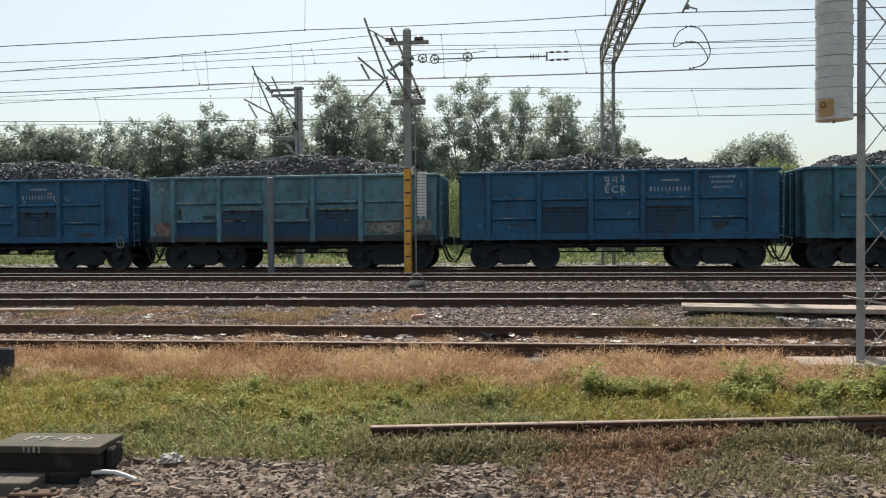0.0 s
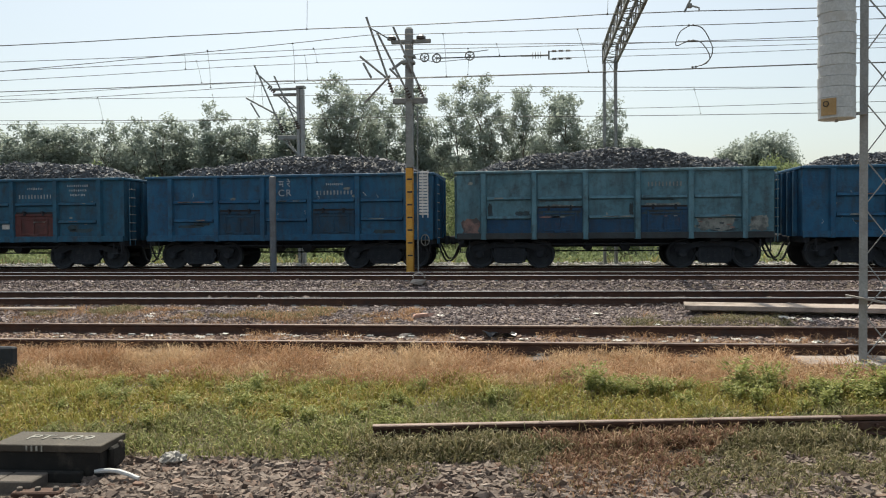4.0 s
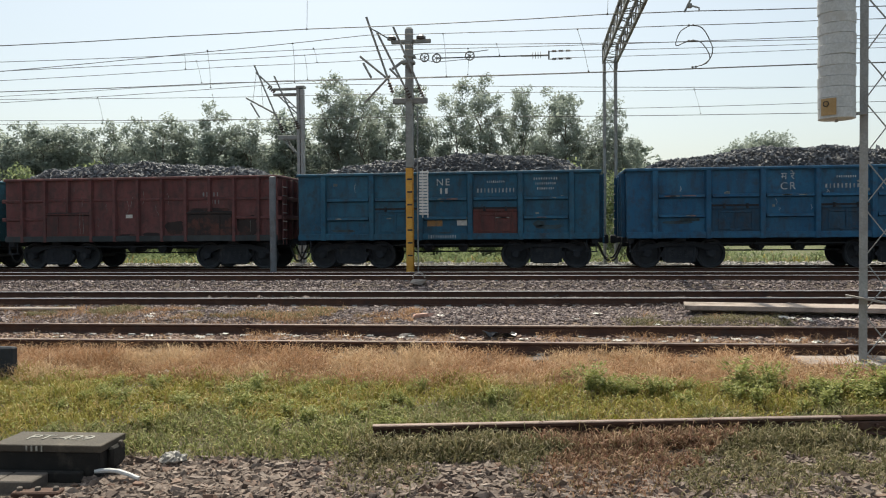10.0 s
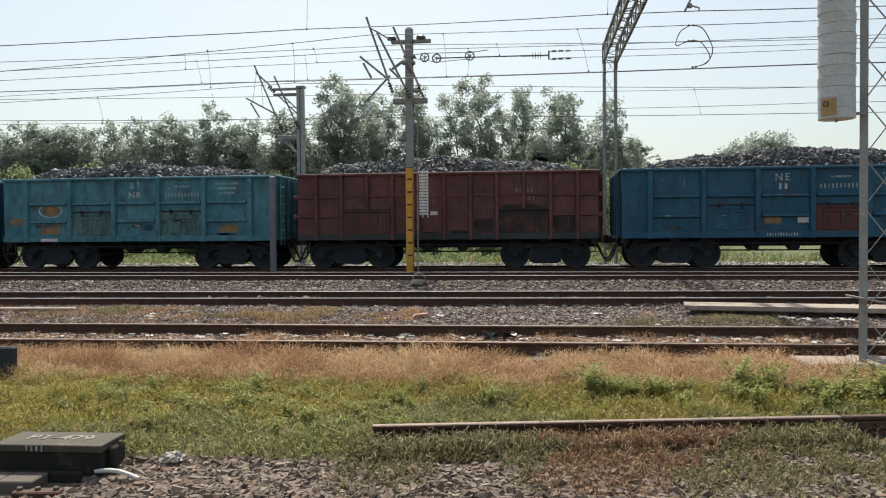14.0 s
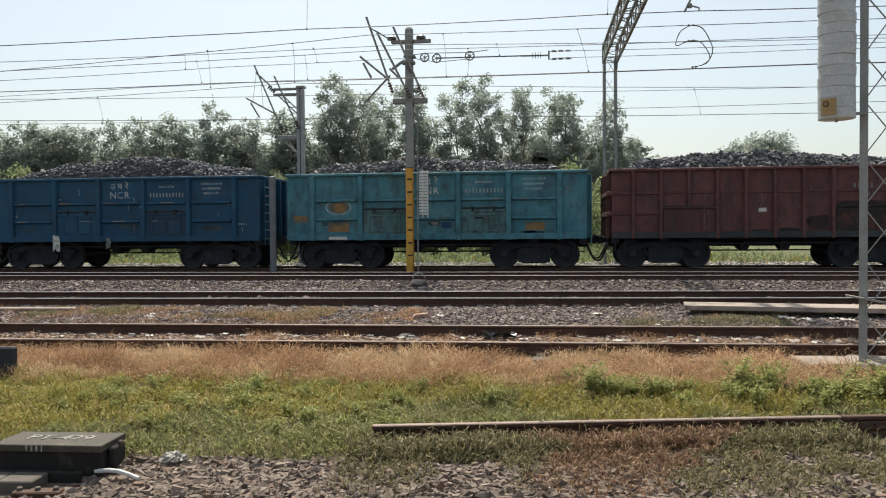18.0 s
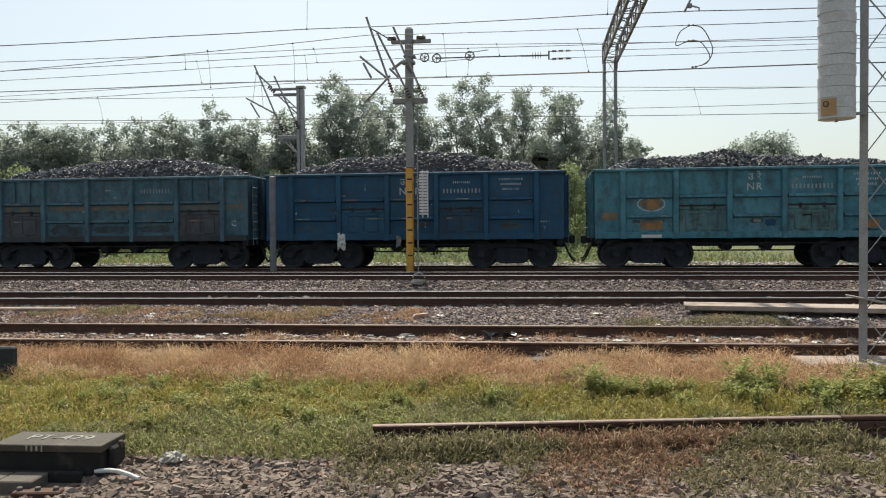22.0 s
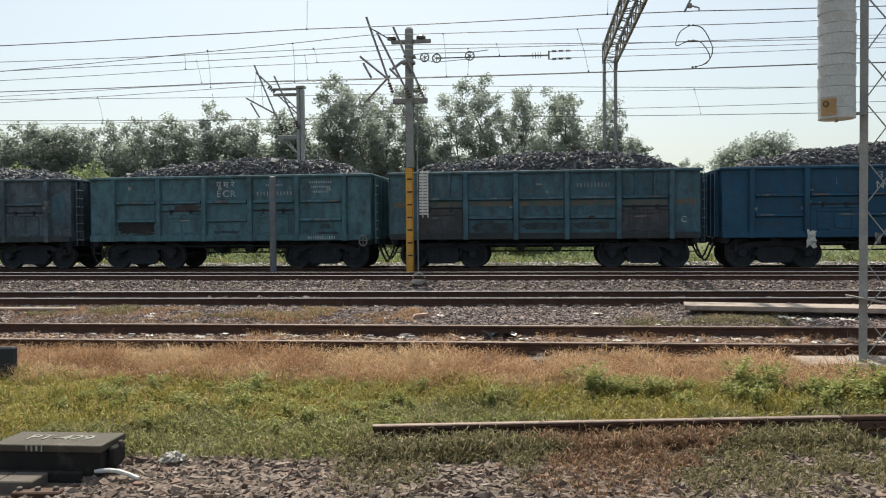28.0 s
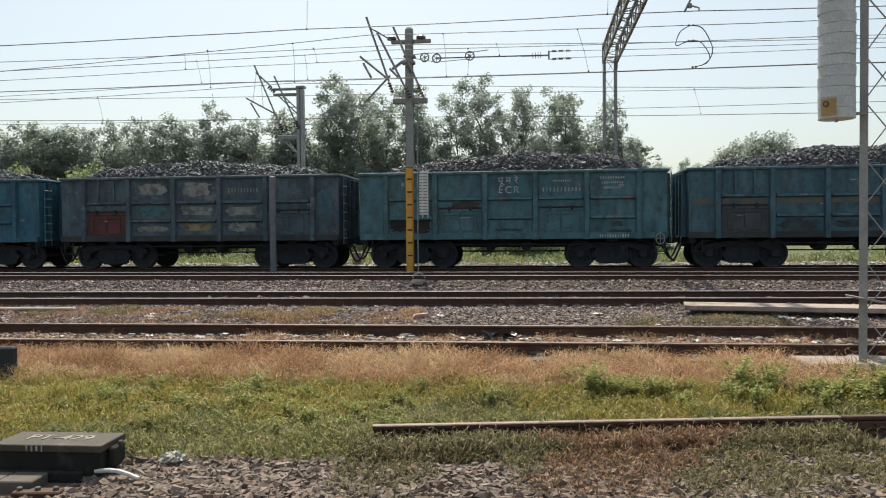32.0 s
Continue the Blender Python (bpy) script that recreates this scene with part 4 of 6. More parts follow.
build_train()


# ------------------------------------------------------------ overhead line
def lattice(sh, a, b, w, d, bay, leg=.06, lace=.035):
    """A four-legged laced column or boom from a to b; w and d are its sides."""
    a, b = Vector(a), Vector(b)
    way = (b - a).normalized()
    ref = Vector((1, 0, 0)) if abs(way.x) < .9 else Vector((0, 1, 0))
    u = (ref - way * ref.dot(way)).normalized()
    v = way.cross(u)
    n = max(1, round((b - a).length / bay))
    cs = [u * (i * w / 2) + v * (j * d / 2) for i, j in ((-1, -1), (1, -1), (1, 1), (-1, 1))]
    for c in cs:
        sh.bar(a + c, b + c, leg, leg, .006)
    for f in range(4):
        c0, c1 = cs[f], cs[(f + 1) % 4]
        for k in range(n):
            p0, p1 = a.lerp(b, k / n), a.lerp(b, (k + 1) / n)
            q0, q1 = (c0, c1) if (k + f) % 2 else (c1, c0)
            sh.bar(p0 + q0, p1 + q1, lace, .012)
    for k in (0, n):
        for f in range(4):
            p = a.lerp(b, k / n)
            sh.bar(p + cs[f], p + cs[(f + 1) % 4], leg, .012)
    return sh


def insulator(sh, a, b, r=.06, n=5):
    a, b = Vector(a), Vector(b)
    for k in range(n):
        p, q = a.lerp(b, (k + .1) / n), a.lerp(b, (k + .8) / n)
        sh.tube([p, p.lerp(q, .3), p.lerp(q, .6), q], [r * .45, r, r * .9, r * .45], 10)
    return sh


def mast_a():
    """The tall mast between the tracks, yellow at its foot, with cross arms, struts and pulleys."""
    X, Y = -4.25, 24.9
    m = thing("overhead_line_mast", "grey steel line mast with an orange-yellow painted foot", "mast", pose(X, Y, 0))
    sh = Shape()
    sh.box((0, -.12, 5.45), (.225, .025, 4.26), .006)
    sh.box((0, .12, 5.45), (.225, .025, 4.26), .006)
    for s in (-1, 1):
        sh.box((s * .08, 0, 5.45), (.03, .22, 4.24), .0)
    for k in range(9):
        sh.box((0, -.14, 3.6 + k * .46), (.19, .02, .03), .004)
    part("upper_column", sh, M_MAST, m)
    low = Shape()
    low.box((-.02, -.12, 1.5), (.21, .025, 3.6), .006)
    low.box((-.02, .12, 1.5), (.21, .025, 3.6), .006)
    low.box((-.02, 0, 1.5), (.03, .22, 3.58))
    foot = part("painted_foot", low, M_YELLOW, m, "orange-yellow painted lower part")
    for k in range(7):
        part("marking", Shape().box((0, -.135, .55 + .4 * k), (.16, .006, .05)), M_BLACK, foot)
    part("base", Shape().box((0, 0, -.2), (.6, .6, .3), .04), M_CONCRETE, m)
    part("cap", Shape().lathe([(.12, 7.5), (.135, 7.55), (.13, 7.66), (.08, 7.72)], 14), M_MAST, m)
    part("cross_arm", Shape().box((.06, 0, 7.28), (1.26, .14, .12), .02), M_MAST, m)
    part("cross_arm", Shape().box((.02, 0, 5.42), (1.1, .16, .18), .02), M_MAST, m)
    for x in (-.55, .38):
        part("arm_insulator", Shape().lathe([(.05, 7.32), (.15, 7.35), (.15, 7.42), (.09, 7.47), (.03, 7.49)], 14, "Z", (x, 0, 0)), M_PORC, m, smooth=True)
    part("collar", Shape().box((-.03, -.02, 6.62), (.42, .32, .1), .02).box((.02, -.02, 6.80), (.36, .3, .08), .02), M_MAST, m)
    # swung cantilever: stay, bracket and steady tubes towards the near track
    tubes = [((-1.21, -.7, 7.92), (-.49, -.2, 5.65)), ((-.88, -.7, 7.44), (.1, -.2, 5.40)), ((-.37, -.7, 7.58), (.5, -.2, 5.45)),
             ((-1.42, -.7, 6.72), (-.61, -.5, 6.05)), ((-1.32, -.7, 6.51), (-1.07, -.7, 6.05)), ((-.52, -.6, 6.34), (-.26, -.5, 6.07)), ((-.5, -.6, 6.12), (-1.38, -.3, 5.35))]
    for a_, b_ in tubes:
        part("cantilever_tube", Shape().tube([a_, b_], .034, 8), M_MAST, m)
    part("cantilever_tube", Shape().tube([(-1.12, -.7, 7.58), (-.88, -.7, 7.46), (-.48, -.2, 7.26)], .02, 6), M_MAST, m)
    for a_, b_ in (((-.60, -.28, 5.99), (-.5, -.2, 5.66)), ((-.08, -.28, 5.8), (.07, -.2, 5.46)), ((.33, -.28, 5.8), (.47, -.2, 5.5))):
        part("insulator", insulator(Shape(), a_, b_, .075, 4), M_PORC, m)
    part("strut", Shape().bar((-.15, -.02, 6.7), (-.5, -.2, 6.4), .09, .09, .01), M_MAST, m)
    part("earth_pipe", Shape().tube([(.24, -.05, 0), (.24, -.05, 3.2), (.26, -.05, 5.2), (.1, -.02, 5.3)], .022, 6), M_MAST, m)
    # tensioning pulleys
    for x, z, r in ((.50, 6.76, .13), (.88, 6.72, .13), (1.92, 6.76, .135)):
        w = Shape()
        ring = [(x + r * math.cos(k * math.pi / 12), -.05, z + r * math.sin(k * math.pi / 12)) for k in range(25)]
        w.tube(ring, .022, 6, False)
        for k in range(3):
            an = k * math.pi / 3 + .4
            w.bar((x - r * math.cos(an), -.05, z - r * math.sin(an)), (x + r * math.cos(an), -.05, z + r * math.sin(an)), .018)
        w.lathe([(.035, -.09), (.035, -.01)], 10, "Y", (x, 0, z))
        part("pulley", w, M_MAST, m)
    part("pulley_cable", Shape().tube([(.1, -.05, 6.85), (.5, -.05, 6.89), (1.92, -.05, 6.86), (2.5, -.05, 6.92)], .012, 5).tube([(.1, -.05, 6.75), (.88, -.05, 6.60), (1.9, -.05, 6.66)], .01, 5).tube([(.88, -.05, 6.72), (3.5, -.05, 6.70)], .02, 5), M_WIRE, m)
    link = part("tension_link", Shape().box((4.36, -.05, 6.69), (.05, .04, .28), .01), M_MAST, m, "forked yoke of the tensioning gear")
    for z in (6.81, 6.57):
        part("yoke_rod", Shape().tube([(4.36, -.05, z), (5.06, -.05, z - .01)], .012, 6), M_MAST, link)
        for x in (4.45, 4.66, 4.88):
            part("rod_sleeve", Shape().tube([(x, -.05, z), (x + .13, -.05, z)], .03, 8), M_PORC, link)
    part("link_rod", Shape().tube([(3.5, -.05, 6.70), (4.36, -.05, 6.69)], .028, 8), M_MAST, m)
    for x in (3.87, 3.95, 4.03, 4.11):
        part("insulator_disc", Shape().lathe([(.02, -.012), (.11, -.008), (.11, .004), (.02, .012)], 16, "Y", (0, 0, 0)), M_PORC, m, at=pose(x, -.05, 6.70, 0, 0, 90))
    # white slatted guard beside the foot
    g = part("slatted_guard", Shape().box((.40, -.05, 2.49), (.03, .04, 1.5)).box((.56, -.05, 2.49), (.03, .04, 1.5)), M_WHITE, m, "white slatted guard plate")
    for k in range(15):
        part("slat", Shape().box((.44 if k < 14 else .46, -.08, 1.86 + .093 * k), (.29, .03, .07), .008), M_WHITE, g)


def mast_b():
    X, Y = -10.02, 32.0
    m = thing("overhead_line_mast", "grey line mast with cantilever arms behind the train", "mast", pose(X, Y, -.4))
    sh = Shape()
    for s in (-1, 1):
        sh.box((s * .08, 0, 3.8), (.125, .24, 7.6), .01)
    for k in range(18):
        sh.box((0, 0, .3 + k * .42), (.2, .2, .07))
    sh.box((0, .1, 3.8), (.16, .02, 7.5))
    part("column", sh, M_GALV, m)
    part("base", Shape().box((0, 0, -.1), (.6, .6, .3), .04), M_CONCRETE, m)
    part("cap", Shape().box((.02, 0, 7.68), (.36, .3, .1), .02), M_MAST, m)
    part("cross_arm", Shape().box((-.6, 0, 7.62), (1.15, .16, .09), .015).box((-.6, 0, 7.40), (1.1, .16, .09), .015), M_MAST, m)
    part("cross_arm", Shape().box((-.4, 0, 5.62), (1.15, .16, .2), .02), M_MAST, m)
    brace = Shape()
    for k in range(2):
        brace.bar((-.95 + .2 * k, 0, 7.36), (-.1, 0, 6.55 + .2 * k), .05)
    for k in range(4):
        brace.bar((-.85 + .22 * k, 0, 7.27 - .2 * k), (-.66 + .22 * k, 0, 7.27 - .2 * k), .035)
    part("brace", brace, M_MAST, m, "laced knee brace below the arm")
    for k in range(2):
        part("brace", Shape().bar((-.75 + .16 * k, 0, 5.55), (-.1, 0, 4.85), .05), M_MAST, m)
    for a_, b_ in (((-1.78, -.5, 8.55), (-.72, -.1, 5.80)), ((-.98, -.4, 8.1), (-.05, -.1, 5.95)), ((-2.15, -.5, 7.22), (-.95, -.2, 6.55)), ((-1.95, -.5, 7.02), (-1.62, -.4, 6.42)), ((-1.72, -.5, 8.25), (-1.2, -.1, 7.72))):
        part("cantilever_tube", Shape().tube([a_, b_], .034, 8), M_MAST, m)
    for a_, b_ in (((-1.35, -.05, 7.75), (-1.08, 0, 7.5)), ((-.86, -.15, 6.2), (-.72, -.1, 5.8)), ((-.18, -.15, 6.28), (-.05, -.1, 5.95))):
        part("insulator", insulator(Shape(), a_, b_, .1, 4), M_PORC, m)
    for a_, b_ in (((-1.70, -.5, 8.2), (-1.86, -.5, 7.05)), ((-1.5, -.5, 7.8), (-1.42, -.5, 6.8))):
        part("stay_wire", Shape().tube([a_, b_], .008, 4), M_WIRE, m)


def portal():
    m = thing("portal_structure", "grey lattice steel portal over the tracks", "portal", pose(2.43, 31.0, -.4))
    part("column", lattice(Shape(), (0, 0, 0), (0, 0, 8.2), .42, .5, .62, .085, .045), M_MAST, m)
    part("boom", lattice(Shape(), (0, 0, 8.35), (.69, -48, 8.75), .5, .6, .55, .085, .045), M_MAST, m)
    for x in (-.24, .24):
        part("knee_plate", Shape().box((x, -.1, 8.1), (.03, .7, .7)), M_MAST, m)
    part("column", lattice(Shape(), (.75, -48, -.3), (.75, -48, 8.4), .5, .5, .6, .09, .05), M_MAST, m)
    for x, y in ((0, 0), (.75, -48)):
        part("base", Shape().box((x, y, -.2), (.9, .9, .4), .05), M_CONCRETE, m)


def weight_mast():
    X, Y = 3.54, 9.5
    m = thing("lattice_mast", "grey laced steel mast on a concrete foot", "mast", pose(X, Y, -.3, 0, 0, -20))
    legs = [(0, 0), (.42, 0), (.42, .42), (0, .42)]
    for lx, ly in legs:
        sh = Shape().bar((lx, ly, 0), (lx, ly, 8.5), .085, .012)
        sh.bar((lx - .0365, ly + .036, 0), (lx - .0365, ly + .036, 8.5), .012, .085)
        part("leg", sh, M_GALV, m)
    for f in range(4):
        (x0, y0), (x1, y1) = legs[f], legs[(f + 1) % 4]
        for k in range(14):
            z0, z1 = .07 + k * .595, .07 + (k + 1) * .595
            a_, b_ = ((x0, y0, z0), (x1, y1, z1)) if k % 2 else ((x1, y1, z0), (x0, y0, z1))
            part("lacing", Shape().bar(a_, b_, .035, .012), M_GALV, m)
    part("base", Shape().box((.21, .21, -.02), (.8, .8, .25), .03), M_CONCRETE, m)
    part("guide_bracket", Shape().box((-.08, -.04, 2.90), (.22, .05, .03)), M_GALV, m)
    part("tie_plate", Shape().bar((-.18, -.06, .86), (.5, -.06, .74), .08, .02), M_CONCRETE, m)


def counterweight():
    m = thing("counterweight", "hanging stack of grey round tension weights", "weight", pose(3.213, 9.4, 2.53))
    for k in range(22):
        d = Shape().lathe([(.186, .0), (.1925, .003), (.193, .112), (.187, .1155)], 32)
        ob = part("weight_disc", d, M_WEIGHT, m, at=pose(random.uniform(-.006, .006), random.uniform(-.004, .004), .116 * k, random.uniform(-1.2, 1.2), random.uniform(-1.2, 1.2), 0), smooth=True)
    part("hanger_rod", Shape().tube([(0, 0, -.03), (0, 0, 5.4)], .018, 8), M_GALV, m)
    pl = []
    for k in range(7):
        an = radians(-160 + 8.5 * k)
        pl.append((.198 * math.cos(an), .198 * math.sin(an)))
    sh = Shape().add([(x_, y_, z_) for z_ in (.03, .215) for x_, y_ in pl], [(i, i + 1, 8 + i, 7 + i) for i in range(6)])
    plate = part("marker_plate", sh, M_PLATE, m, "small dull yellow plate")
    c_ = Vector((-.158, -.136, .155))
    part("painted_ring", Shape().tube([c_ + Vector((.022 * math.cos(k * .5236), -.018 * math.cos(k * .5236), .028 * math.sin(k * .5236))) for k in range(13)], .005, 5), M_BLACK, plate)


mast_a()
mast_b()
portal()
weight_mast()
counterweight()
part_pole = thing("short_post", "plain grey round steel post beside the track", "post", pose(-8.84, 25.1, -.25))
part("pipe", Shape().tube([(0, 0, 0), (0, 0, 3.34)], .105, 14), M_POST_SHADED, part_pole, smooth=True)
part("cap", Shape().lathe([(.11, 3.33), (.115, 3.36), (.06, 3.39)], 14), M_POST_SHADED, part_pole)


WIRE_AT = {}


def wire(key, y, pts, r=.012, ends=(-80, 70)):
    """A line wire at depth y through its supports (x, z), straight on to both ends."""
    (xa, za), (xb, zb) = pts[0], pts[1]
    (xc, zc), (xd, zd) = pts[-2], pts[-1]
    line = list(pts)
    if ends[0] is not None:
        line = [(ends[0], za + (zb - za) * (ends[0] - xa) / (xb - xa) * .3)] + line
    if ends[1] is not None:
        line.append((ends[1], zd + (zd - zc) * (ends[1] - xd) / (xd - xc) * .3))
    out = []
    for (x0, z0), (x1, z1) in zip(line, line[1:]):
        n = max(2, int(abs(x1 - x0) / 1.5))
        out += [(x0 + (x1 - x0) * k / n, y, z0 + (z1 - z0) * k / n - .012 * (x1 - x0) * .2 * math.sin(math.pi * k / n)) for k in range(n)]
    out.append((line[-1][0], y, line[-1][1]))
    ob = thing("overhead_wire", "thin dark overhead line wire across the tracks", "wire", group="overhead wires")
    part("conductor", Shape().tube(out, r * .72, 6), M_WIRE, ob)
    WIRE_AT[key] = (ob, y)


wire("a", 16.5, [(-12.08, 5.530), (-8.08, 5.580), (-5.01, 5.620), (-2.10, 5.620), (1.25, 5.670), (2.96, 5.660), (5.21, 5.620)], .013)
wire("b", 22.6, [(-16.56, 6.59), (-3.92, 6.65), (7.14, 6.37)], .012)
wire("c", 19.5, [(-14.29, 5.620), (-9.10, 5.900), (-4.38, 6.190), (-2.48, 6.160), (0.74, 6.140), (3.37, 6.120), (6.16, 6.110)], .012)
wire("d", 22.4, [(-16.42, 6.27), (-4.54, 6.47), (7.08, 6.4)], .012)
wire("e", 24.8, [(-18.19, 6.48), (-10.24, 6.67), (-4.31, 6.75)], .012, (-80, None))
wire("f", 22.6, [(-16.58, 5.68), (-9.34, 5.73), (7.14, 5.71)], .017)
wire("g", 27.2, [(-19.96, 6.4), (-14.43, 6.56), (-9.16, 6.64), (8.6, 6.62)], .011)
wire("h", 27.6, [(-20.26, 6.24), (-8.88, 6.62), (-3.21, 6.35), (8.72, 5.94)], .013)
wire("i", 27.4, [(-20.11, 6.33), (-4.77, 6.09)], .012, (-80, None))
wire("j", 27.4, [(-20.13, 5.54), (-4.78, 5.28), (8.66, 5.06)], .014)
wire("k", 31.6, [(-23.2, 6.02), (-11.7, 5.96)], .012, (-80, None))
wire("l", 30.0, [(-3.49, 6.51), (9.48, 6.34)], .012, (None, 70))
wire("m", 30.5, [(2.61, 5.84), (9.64, 5.85)], .013, (None, 70))
wire("n", 24.8, [(0.3, 6.80), (7.83, 6.73)], .011, (None, 70))
wire("o", 24.8, [(0.3, 6.59), (7.84, 6.57)], .011, (None, 70))
DROPPERS = [("b", -10.62, 6.63, -10.59, 6.18), ("d", -10.16, 6.36, -10.0, 5.72), ("c", -8.54, 5.96, -8.47, 5.02), ("i", -11.84, 6.25, -11.7, 5.43), ("i", -16.23, 6.28, -16.04, 5.47),
            ("a", -5.02, 6.71, -5.01, 5.620), ("c", -6.29, 6.06, -6.26, 5.08), ("d", -6.88, 6.41, -6.8, 5.71), ("b", -6.67, 6.64, -6.57, 6.24), ("h", -7.54, 6.56, -7.55, 5.72),
            ("c", -2.48, 6.15, -2.41, 5.11), ("d", -2.15, 6.43, -2.16, 5.70), ("b", -1.36, 6.57, -1.28, 6.25), ("c", .77, 6.13, 1.03, 5.12), ("a", 1.24, 6.5, 1.25, 5.670), ("l", 5.35, 6.4, 5.58, 5.5)]
for key, x0, z0, x1, z1 in DROPPERS:
    ob, y = WIRE_AT[key]
    part("dropper", Shape().tube([(x0, y, z0), ((x0 + x1) / 2 + .02, y, (z0 + z1) / 2), (x1, y, z1)], .0045, 5), M_WIRE, ob)
    part("clamp", Shape().box((x0, y, z0), (.036, .024, .04), .008), M_WIRE, ob)
    part("clamp", Shape().box((x1, y, z1), (.036, .024, .04), .008), M_WIRE, ob)


def jumper():
    """A hooked loop of cable that ties three wires together."""
    ob = thing("jumper_cable", "hooked loop of black jumper cable between wires", "cable", pose(3.94, 22.6, 6.3))
    inner = [(0, .58), (-.26, .43), (-.39, .13), (-.36, .04), (-.18, .11), (0, .16), (.27, .11), (.5, -.25), (.42, -.46), (.09, -.56)]
    outer = [(0, .58), (.27, .52), (.45, .28), (.58, -.08), (.5, -.36), (.27, -.53)]
    for pts in (inner, outer):
        sm = []
        for k in range(len(pts) - 1):
            p0, p1, p2, p3 = (Vector(pts[max(k - 1, 0)]), Vector(pts[k]), Vector(pts[k + 1]), Vector(pts[min(k + 2, len(pts) - 1)]))
            for j in range(6):
                u = j / 6
                q = .5 * (2 * p1 + (p2 - p0) * u + (2 * p0 - 5 * p1 + 4 * p2 - p3) * u * u + (3 * p1 - p0 - 3 * p2 + p3) * u ** 3)
                sm.append((q.x, 0, q.y))
        sm.append((pts[-1][0], 0, pts[-1][1]))
        part("cable", Shape().tube(sm, .014, 6), M_WIRE, ob, smooth=True)
    for x, z in ((-.05, .58), (.07, .58), (-.05, .16), (.07, .16), (.05, -.56), (.14, -.55)):
        part("clamp", Shape().box((x, 0, z), (.06, .05, .05), .012), M_WIRE, ob)


def steady_arm():
    ob = thing("steady_arm", "dark steady arm hanging from the portal", "arm", pose(2.76, 16.5, 5.65))
    part("drop_tube", Shape().tube([(0, 0, 0), (.14, 0, .29), (.9, 0, 1.9), (.3, 0, 2.7)], .022, 6), M_MAST, ob)
    part("arm", Shape().tube([(.12, 0, .12), (.28, 0, .07), (.28, 0, 0)], .018, 6), M_MAST, ob)
    part("fitting", Shape().box((.1, 0, .12), (.08, .06, .1), .015), M_MAST, ob)


jumper()
steady_arm()


# ------------------------------------------------------------ trees
def leaf_tuft(rng, r):
    """Four crossed pointed leaves as (verts, faces)."""
    vs, fs = [], []
    for k in range(4):
        d = rng.normal(size=3)
        d /= np.linalg.norm(d)
        s = np.cross(d, rng.normal(size=3))
        s /= np.linalg.norm(s)
        o = rng.normal(size=3) * .25
        n = len(vs)
        vs += [tuple(o), tuple(o + d * .45 + s * .2), tuple(o + d), tuple(o + d * .45 - s * .2)]
        fs.append((n, n + 1, n + 2, n + 3))
    return np.array(vs) * r, fs


def leaf_cloud(name, pos, size, rng, leaf):
    """Pointed leaf sprays at random tilts, one small quad each."""
    spray = [(-.5, 0, 0), (0, .27, .05), (.5, 0, -.03), (0, -.27, .05)]
    return scatter(name, spray, [(0, 1, 2, 3)], frames_of(pos, size, rng), leaf)


def crown_tree(seed, height, width, lobes, clumps, leaves, low=.1, dome=False, airy=.5, leaf=M_LEAF, size=(.13, .26), lean=0.0):
    """A stem with limbs, each carrying a lobe of rounded leaf clumps. airy: how thin the leaves are towards the top, so that the sky shows between the clumps."""
    rng = np.random.default_rng(seed)
    sh = Shape()
    axis = [np.zeros(3)]
    d = np.array([lean, 0, 1.0])
    for q in range(8):
        d = d + np.array([rng.normal() * .06, rng.normal() * .06, .05])
        d /= np.linalg.norm(d)
        axis.append(axis[-1] + d * height * .86 / 8)
    axis = np.array(axis)
    sh.tube([tuple(q) for q in axis], [max(.012, height * .0085 * (1 - q / 8.6)) for q in range(9)], 8)

    def stem(u):
        f = min(max(u, 0) * 8 / .86, 7.99)
        return axis[int(f)] + (axis[int(f) + 1] - axis[int(f)]) * (f - int(f))

    centres, radii, full = [], [], []
    for k in range(lobes):
        v = (k + rng.uniform(.2, .8)) / lobes
        u = low + (.93 - low) * v
        env = width * .40 * (math.sqrt(max(.03, 1 - max(0, (v - .25) / .78) ** 2.2)) if dome else (1 - .55 * max(0, v - .3) ** 1.2) * min(1, .7 + 2 * v))
        an = k * 2.39996 + rng.uniform(-.5, .5)
        r = env * rng.uniform(.45, 1.0) * (.3 if k == lobes - 1 else 1)
        big = width * rng.uniform(.17, .28) * (1 - .22 * v)
        hub = stem(u) * np.array([1 - .3 * v, 1 - .3 * v, 0]) + np.array([math.cos(an) * r, math.sin(an) * r, u * height - big * .4])
        start = stem(u - .14 - .03 * r)
        mid = (start + hub) / 2 + rng.normal(size=3) * .1
        sh.tube([tuple(start), tuple(mid), tuple(hub)], [height * .003 + .006, .018, .008], 5)
        for q in range(clumps):
            d = rng.normal(size=3)
            d /= np.linalg.norm(d)
            c = hub + d * big * rng.uniform(.35, 1.05) * np.array([1, 1, .85])
            rad = big * rng.uniform(.45, .8)
            sh.tube([tuple(hub), tuple(c)], [.008, .004], 3)
            centres.append(c)
            radii.append(rad)
            full.append(rad ** 2 * (1 - airy * .5 * v))
    centres, radii, full = np.array(centres), np.array(radii), np.array(full)
    pick = rng.choice(len(centres), leaves, p=full / full.sum())
    d = rng.normal(size=(leaves, 3))
    d /= np.linalg.norm(d, axis=1)[:, None]
    pos = centres[pick] + d * (radii[pick] * rng.uniform(.05, 1.2, leaves) ** .6)[:, None] * np.array([1, 1, .82])
    pos[:, 2] *= height / np.quantile(pos[:, 2], .998)
    return sh.mesh("trunk", M_BARK, True), leaf_cloud("crown", pos, rng.uniform(*size, leaves), rng, leaf)


